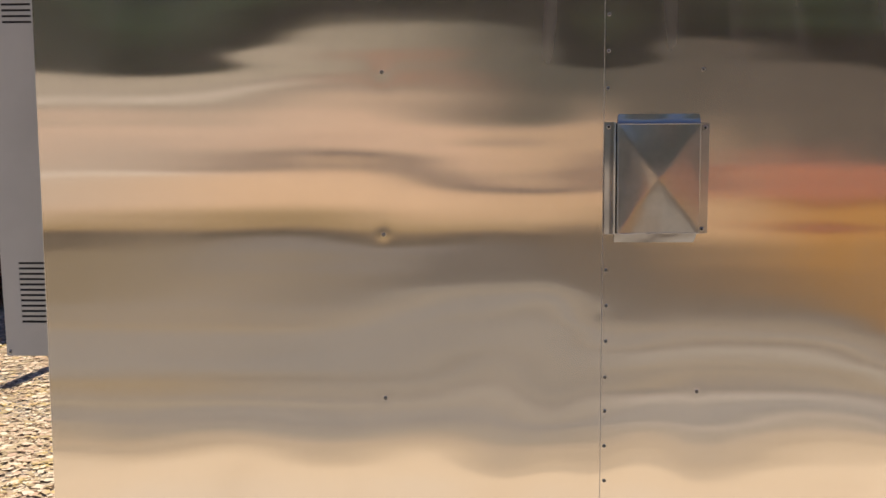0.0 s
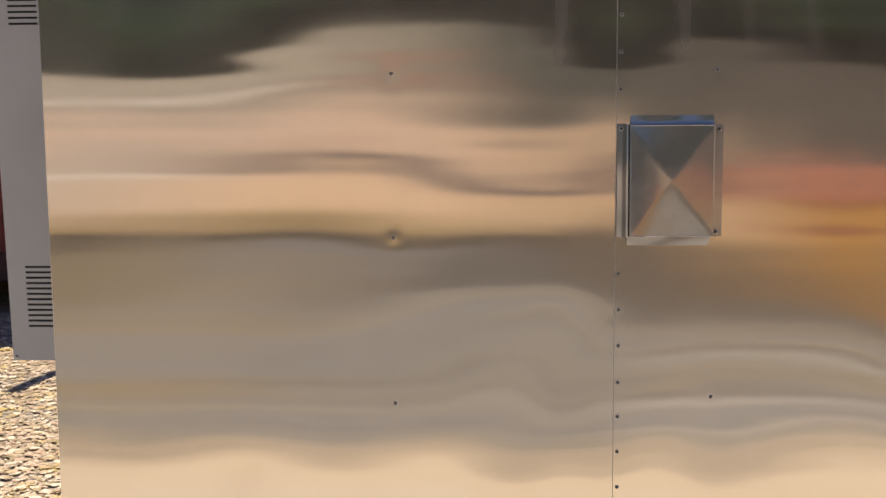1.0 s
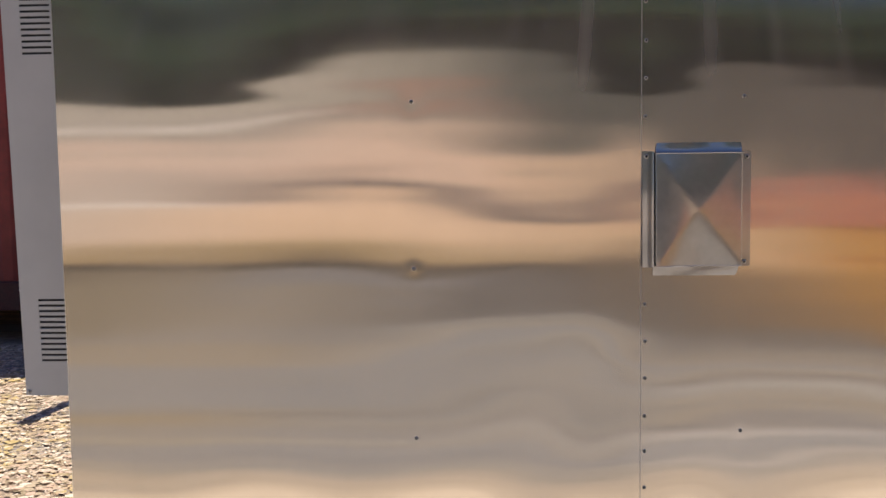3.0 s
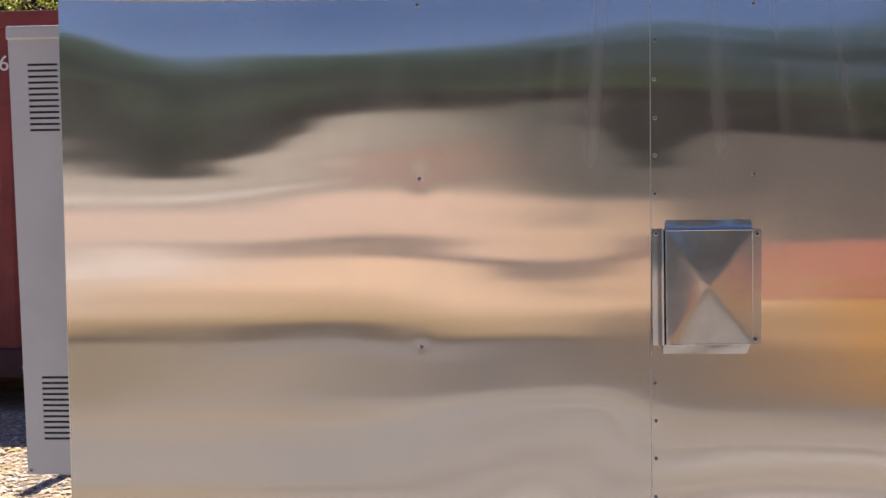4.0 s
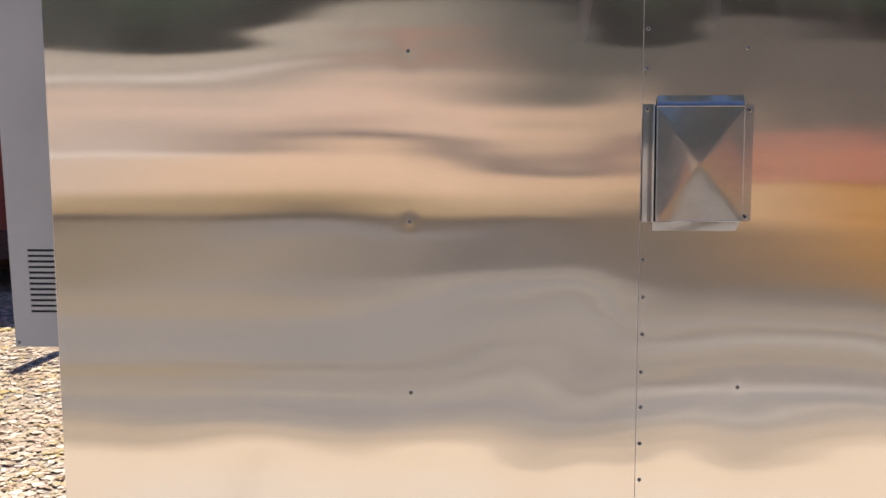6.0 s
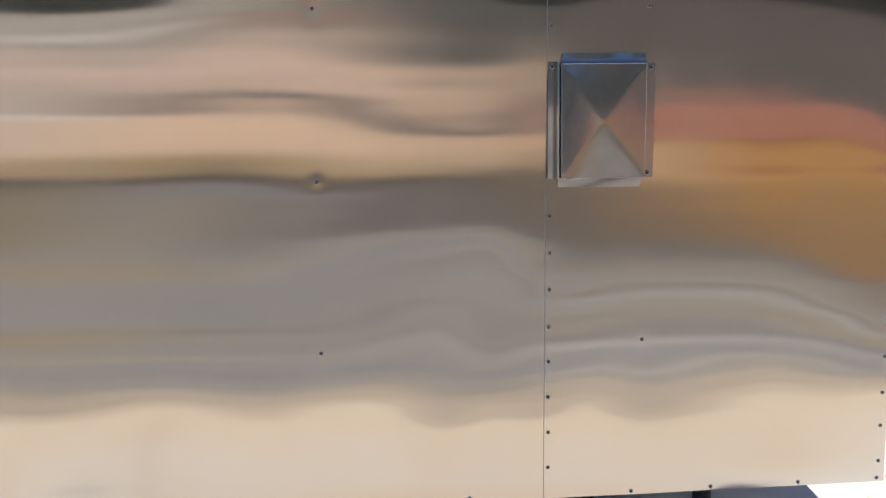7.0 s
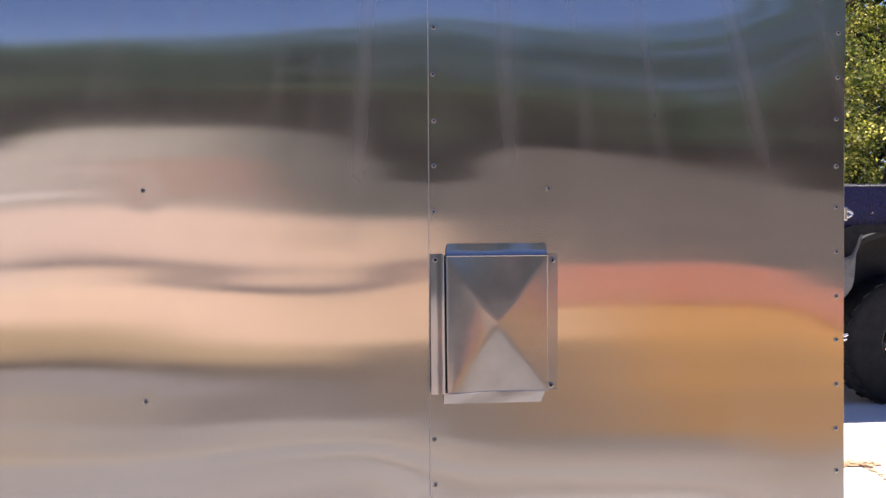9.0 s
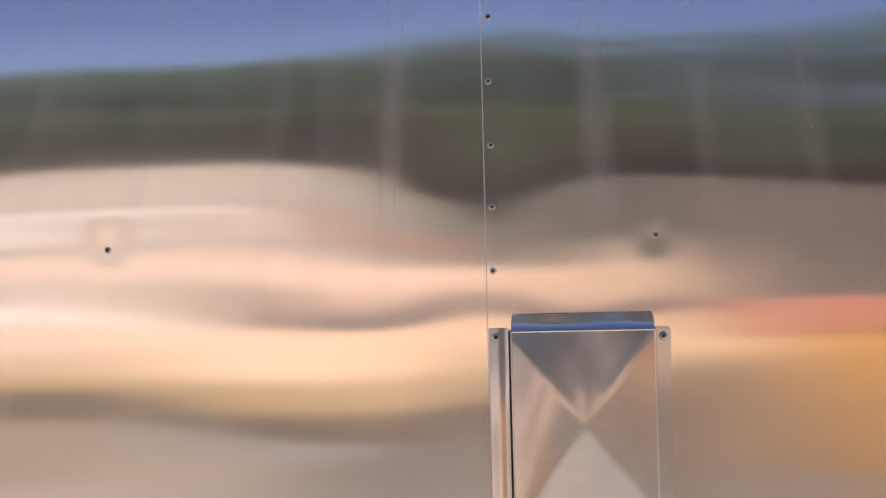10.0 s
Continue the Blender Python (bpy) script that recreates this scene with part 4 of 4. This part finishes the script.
    for p, q in zip(rows, rows[1:]):
        for i in range(len(p) - 1):
            flap.faces.new((p[i], p[i + 1], q[i + 1], q[i]))
    tp("splash_panel", flap, DUSTY_GREY, "dusty bowed plastic splash panel", True)
    for bx_, bz_ in ((3.522, 1.124), (3.485, 0.938)):
        tp("bolt", tube((bx_, Y - 0.115, bz_), (bx_, Y - 0.085, bz_), 0.016, n=10), BUMPER)
    tp("tail_light", box(2.82, 2.95, Y - 0.015, Y + 0.12, 1.22, 1.60, 0.015), GLASS_DARK)
    tp("side_marker", box(3.30, 3.53, Y - 0.072, Y + 0.01, 1.285, 1.37, 0.006), GLASS_DARK, "dark glass side marker")
    tp("marker_bezel", box(3.29, 3.535, Y - 0.068, Y - 0.060, 1.277, 1.283, 0.002), BUMPER)
    tp("axle", tube((hx, Y + 0.1, hz), (hx + 0.95, Y + 1.75, hz), 0.08), FRAME_BLACK)
    tp("chassis_rail", box(2.7, 8.4, Y + 0.45, Y + 0.55, 0.72, 0.92, 0.01), FRAME_BLACK)
    tp("chassis_rail", box(2.7, 8.4, Y + 1.30, Y + 1.40, 0.72, 0.92, 0.01), FRAME_BLACK)
    tp("exhaust", tube((2.95, Y + 0.25, 0.66), (3.45, Y + 0.30, 0.70), 0.045, n=14), CHROME)
    # cab
    cab = [(4.30, 0.80), (4.16, 1.70), (4.30, 2.02), (4.46, 2.20), (4.70, 2.27), (6.3, 2.27), (6.95, 1.66), (8.35, 1.52), (8.5, 0.95), (8.3, 0.80)]
    tp("cab", prism([(5.37, 0.80), (5.37, 1.72)] + cab[6:], Y + 0.02, Y + 1.83), BLUE)
    tp("rear_window", prism([(4.815, 1.68), (4.895, 1.95), (4.985, 2.105), (5.0, 2.105), (4.94, 1.9), (4.88, 1.68)], Y + 0.12, Y + 1.73), GLASS_DARK, "black rear glass")
    tp("cab_shell", prism([(4.84, 1.66), (4.92, 1.95), (5.02, 2.12), (5.20, 2.24), (5.44, 2.28), (6.5, 2.28), (7.1, 1.66)], Y + 0.06, Y + 1.79), BLUE, "dark blue cab roof")
    tp("side_window", prism([(4.845, 1.67), (4.93, 1.95), (5.04, 2.10), (5.21, 2.19), (5.44, 2.215), (6.45, 2.215), (6.95, 1.67)], Y + 0.045, Y + 0.065), GLASS_DARK, "dark tinted side glass")
    for x in (hx, 7.75):
        for y in (Y + 0.12, Y + 1.70):
            wheel_set(t, back, x + (0.95 if y > Y + 1 else 0.0), hz, y, r)
    return t


pickup_truck()

# ---------------- red flatbed behind the drive ----------------


def utility_trailer():
    u = thing("utility_trailer", (6.1, -14.9, 0), "low red steel utility trailer on the sand", "trailer")
    for n, b in (("deck", box(-3.2, 3.2, -0.8, 0.8, 0.24, 0.31, 0.01)), ("side_board", box(-3.2, 3.2, 0.78, 0.84, 0.03, 0.43, 0.01)), ("side_board", box(-3.2, 3.2, -0.84, -0.78, 0.03, 0.43, 0.01)), ("end_board", box(-3.26, -3.2, -0.84, 0.84, 0.03, 0.43, 0.01))):
        part(n, b, BRIGHT_RED, u)
    for x in (-0.45, 0.45):
        for y in (-0.6, 0.6):
            w = part("wheel", lathe([(0.08, -0.08), (0.17, -0.08), (0.20, -0.045), (0.20, 0.045), (0.17, 0.08), (0.08, 0.08)], 24), RUBBER, u)
            w.location = (x, y, 0.20)
    part("drawbar", tube((3.2, 0, 0.28), (4.5, 0, 0.30), 0.04), FRAME_BLACK, u)
    return u


BRIGHT_RED = surface("red_trailer_paint", (0.60, 0.285, 0.215), (0.50, 0.24, 0.185), 3, 0.5)
utility_trailer()

# ---------------- post and litter on the ground ----------------
# a slim post behind the trailer, whose shadow lies across the leaves
post = thing("post", (-2.63, 3.44, 0), "slim weathered timber post standing behind the trailer", "post")
part("shaft", tube((0, 0, -0.05), (0.01, 0, 2.26), 0.05, 0.042, n=14), TIMBER, post)
part("cap", tube((0.01, 0, 2.26), (0.01, 0, 2.30), 0.046, 0.03, n=14), TIMBER, post)


def scatter(name, count, place, size, label, seed, lift=0.008, mat=None):
    """Curled leaf and bark bits lying about."""
    rng = random.Random(seed)
    vs, fs = [], []
    for _ in range(count):
        x, y, z = place(rng)
        s, a = size * (0.4 + 1.9 * rng.random() ** 2.2), rng.uniform(0, 6.3)
        w = s * rng.uniform(0.2, 0.85)
        up, tilt = rng.uniform(0.02, 0.14) * s, rng.uniform(-0.35, 0.35)
        c, n = math.cos(a), math.sin(a)
        k = len(vs)
        for u, v, h in ((-s, -w * 0.3, up), (-s, w * 0.3, up), (0, w, 0.1 * up), (0, -w, 0.0), (s, w * 0.25, up), (s, -w * 0.25, up)):
            vs.append((x + u * c - v * n, y + u * n + v * c, z + lift + h + v * tilt * 0.5))
        fs += [(k, k + 3, k + 2, k + 1), (k + 3, k + 5, k + 4, k + 2)]
    me = bpy.data.meshes.new(name)
    me.from_pydata(vs, [], fs)
    me.update()
    return tagged(part(name, me, mat or LITTER), label, "leaf litter", kind="stuff")


scatter("leaf_litter", 70000, lambda g: (g.uniform(-5.2, -1.25), g.uniform(0.3, 4.7), 0), 0.0115, "dry tan leaves and bark chips on the ground", 3)
scatter("leaf_litter", 16000, lambda g: (g.uniform(-3.4, -1.27), g.uniform(-1.0, 0.6), 0), 0.0115, "dry tan leaves and bark chips on the ground", 9)
scatter("leaf_pile", 150, lambda g: (g.gauss(2.845, 0.055), g.gauss(3.69, 0.028), 0.012 + abs(g.gauss(0, 0.003))), 0.018, "small heap of orange-brown leaves at the slab joint", 4, 0.004, PILE)
def along_crack(g):
    y = g.uniform(1.6, 3.66)
    return 2.685 + 0.19 * (y - 2.68) + 0.02 * math.sin(6 * y) + g.gauss(0, 0.009), y, 0.012


scatter("leaf_litter", 520, along_crack, 0.011, "brown leaf bits caught in a crack of the concrete", 5, 0.002)
scatter("leaf_litter", 60, lambda g: (3.33 + g.gauss(0, 0.035), g.uniform(3.78, 4.26), 0.012), 0.010, "brown leaf bits on the concrete", 15, 0.002)
scatter("leaf_litter", 160, lambda g: (g.uniform(-1.0, 2.7), 3.76 + g.gauss(0, 0.012), 0.008), 0.012, "brown leaf bits caught in a slab joint", 6, 0.002)
scatter("leaf_litter", 60, lambda g: (g.uniform(0.95, 1.9), g.uniform(-0.3, 0.9), 0.012), 0.012, "scattered dry leaf bits on the concrete", 7, 0.002)

# ---------------- woods ----------------


def leaf_cloud(seed, clumps, per, leaf, region, squash=1.0):
    """Many small leaves in loose clumps."""
    rng = random.Random(seed)
    vs, fs = [], []
    for _ in range(clumps):
        cx, cy, cz, cr = region(rng)
        for _ in range(per):
            d = Vector((rng.gauss(0, 1), rng.gauss(0, 1), rng.gauss(0, 0.7)))
            d = d.normalized() * cr * rng.uniform(0.25, 1.0)
            p = Vector((cx, cy, cz)) + d
            s = leaf * rng.uniform(0.6, 1.4)
            a = Vector((rng.uniform(-1, 1), rng.uniform(-1, 1), rng.uniform(-0.8, 0.4))).normalized()
            b = a.cross(Vector((rng.uniform(-1, 1), rng.uniform(-1, 1), rng.uniform(-1, 1)))).normalized()
            k = len(vs)
            vs += [tuple(p - a * s), tuple(p + b * s * 0.45), tuple(p + a * s), tuple(p - b * s * 0.45)]
            fs.append((k, k + 1, k + 2, k + 3))
    me = bpy.data.meshes.new("crown")
    me.from_pydata(vs, [], fs)
    me.update()
    return me


def tree(seed, height, spread, leaf, mat, clumps, per, label, girth=0.022):
    rng = random.Random(seed)
    t = thing("tree", (0, 0, 0), label, "tree", "woodland trees")
    bm = bmesh.new()
    p, r = Vector((0, 0, -0.05)), girth * height
    tips = []
    for k in range(5):
        q = p + Vector((rng.uniform(-0.18, 0.18), rng.uniform(-0.18, 0.18), height * 0.16))
        tube(p, q, r, r * 0.82, 9, bm)
        p, r = q, r * 0.82
        if k >= 1:
            for _ in range(3):
                a = rng.uniform(0, 6.3)
                e = p + Vector((math.cos(a), math.sin(a), rng.uniform(0.3, 0.9))) * spread * rng.uniform(0.45, 0.8)
                tube(p, e, r * 0.45, r * 0.12, 6, bm)
                tips.append(e)
    part("trunk", bm, BARK, t)

    def region(g):
        c = g.choice(tips)
        return c.x + g.gauss(0, 0.4), c.y + g.gauss(0, 0.4), c.z + g.gauss(0, 0.5), g.uniform(0.22, 0.55)

    part("crown", leaf_cloud(seed + 50, clumps, per, leaf, region), mat, t)
    return t


def bush(seed, r, h, leaf, mat, clumps, per):
    rng = random.Random(seed)
    t = thing("bush", (0, 0, 0), "sunlit yellow-green undergrowth bush", "bush", "undergrowth bushes")
    bm = bmesh.new()
    for _ in range(7):
        a = rng.uniform(0, 6.3)
        tube((0, 0, -0.05), (math.cos(a) * r * 0.6, math.sin(a) * r * 0.6, h * rng.uniform(0.5, 0.85)), 0.03, 0.008, 6, bm)
    part("stems", bm, BARK, t)

    def region(g):
        a, d = g.uniform(0, 6.3), r * math.sqrt(g.random())
        return math.cos(a) * d, math.sin(a) * d, h * g.uniform(0.12, 1.0), g.uniform(0.12, 0.34)

    part("foliage", leaf_cloud(seed + 70, clumps, per, leaf, region), mat, t)
    return t


def palmetto(seed):
    rng = random.Random(seed)
    t = thing("palmetto", (0, 0, 0), "low fan palm with stiff green blades", "palm", "fan palms")
    part("stem", tube((0, 0, -0.02), (0, 0, 0.6), 0.12, 0.09, 10), BARK, t)
    for _ in range(13):
        a, up = rng.uniform(0, 6.3), rng.uniform(0.2, 1.2)
        c = Vector((math.cos(a), math.sin(a), up)).normalized() * rng.uniform(0.8, 1.3) + Vector((0, 0, 0.5))
        bm = tube((0, 0, 0.5), c, 0.014, 0.008, 5)
        out = (c - Vector((0, 0, 0.5))).normalized()
        side = out.cross(Vector((0, 0, 1))).normalized()
        for k in range(15):
            w = radians(-80 + 160 * k / 14)
            d = (out * math.cos(w) + side * math.sin(w)).normalized()
            e = c + d * 0.62 + Vector((0, 0, -0.12))
            n = d.cross(out.cross(side)).normalized() * 0.022
            m = c + d * 0.3
            f = [bm.verts.new(v) for v in (c, m + n, e, m - n)]
            bm.faces.new(f)
        part("frond", bm, LEAF_PALM, t)
    return t


def at(x, y, turn, s, z=0.0):
    return Matrix.LocRotScale((x, y, z), Euler((0, 0, turn)), (s, s, s))


gen = random.Random(21)
kinds = [tree(1, 8.5, 2.2, 0.032, LEAF, 150, 160, "sunlit broadleaf tree with yellow-green leaves"),
         tree(2, 10.0, 2.4, 0.032, LEAF, 160, 160, "sunlit broadleaf tree with yellow-green leaves"),
         tree(3, 7.0, 1.9, 0.03, LEAF, 130, 160, "slender sunlit tree with yellow-green leaves")]
slim = tree(4, 9.0, 1.5, 0.03, LEAF, 60, 150, "slender dark-trunked tree before the undergrowth", 0.012)
slim.matrix_basis = Matrix.Translation((8.2, 12.5, 0))
shrubs = [bush(5, 1.5, 3.2, 0.025, LEAF, 95, 190), bush(6, 1.3, 2.4, 0.023, LEAF, 85, 190)]
fan = palmetto(8)
spots = [(8.0, 16.5), (10.6, 15.0), (6.0, 19.0), (13.0, 17.5), (3.2, 17.0), (0.2, 16.0), (-2.6, 18.5), (-5.4, 16.5), (-8.6, 17.5), (-12.0, 16.0), (16.5, 18.0), (-15.5, 18.5), (1.6, 20.5), (9.2, 20.5), (-7.0, 21.0)]
for k, (x, y) in enumerate(spots):
    m = at(x, y, gen.uniform(0, 6.3), gen.uniform(0.85, 1.2))
    if k < 3:
        kinds[k].matrix_basis = m
    else:
        copy_thing(kinds[k % 3], Matrix.Identity(4)).matrix_basis = m
k = 0
for row, y in enumerate((13.2, 15.2, 18.0)):
    for i in range(14):
        x = -16 + 2.5 * i + gen.uniform(-0.7, 0.7)
        if row == 0 and -5.8 < x < 0.4:
            continue
        m = at(x, y + gen.uniform(-0.6, 0.6), gen.uniform(0, 6.3), gen.uniform(0.85, 1.35))
        if k < 2:
            shrubs[k].matrix_basis = m
        else:
            copy_thing(shrubs[k % 2], Matrix.Identity(4)).matrix_basis = m
        k += 1
fan.matrix_basis = at(7.0, 12.0, 0.4, 1.25)
for x, y, s in ((8.6, 12.6, 1.1), (5.6, 12.2, 1.2), (10.2, 12.0, 1.3), (7.9, 11.6, 0.8)):
    copy_thing(fan, Matrix.Identity(4)).matrix_basis = at(x, y, gen.uniform(0, 6), s)


def wood_wall(name, y, depth, half, z0, z1, clumps, leaf, mat, seed, label, power=1.0, rise=0.0):
    def region(g):
        x = g.uniform(-half, half)
        return x, y + g.uniform(-depth, depth), z0 + (z1 + rise * min(max(x, -8), 25) - z0) * g.random() ** power, g.uniform(0.6, 1.3)
    me = leaf_cloud(seed, clumps, 26, leaf, region)
    return tagged(part(name, me, mat), label, "woods", kind="stuff")


wood_wall("far_woods", 26.0, 2.5, 34, 0.0, 12.0, 6000, 0.22, LEAF_FAR, 31, "dense woodland behind the nearer trees, dimness painted into its leaves")
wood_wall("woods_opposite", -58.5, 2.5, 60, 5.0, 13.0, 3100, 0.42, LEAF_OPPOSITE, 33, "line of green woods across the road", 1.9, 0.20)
wood_wall("woods_opposite", -57.0, 1.5, 60, 3.5, 5.7, 1600, 0.40, LEAF_UNDER, 35, "brown underwood across the road, shade put into its colour")
for i in range(18):
    copy_thing(kinds[i % 3], Matrix.Identity(4)).matrix_basis = at(-52 + 6.1 * i + gen.uniform(-1.5, 1.5), -56 + gen.uniform(-2, 2), gen.uniform(0, 6), gen.uniform(0.44, 0.52) + 0.018 * min(max(i - 8.5, -4), 4), 3.5)

fence = thing("fence", (8, 11.0, 0), "weathered grey rail fence before the woods", "fence")
for k in range(9):
    p = part("post", box(-0.05, 0.05, -0.05, 0.05, -0.05, 1.75, 0.01, 1), TIMBER, fence)
    p.location = (-6 + 1.8 * k, 0, 0)
for z in (0.7, 1.2, 1.66):
    part("rail", box(-6.1, 8.6, -0.075, -0.052, z - 0.05, z + 0.05, 0.006, 1), TIMBER, fence)
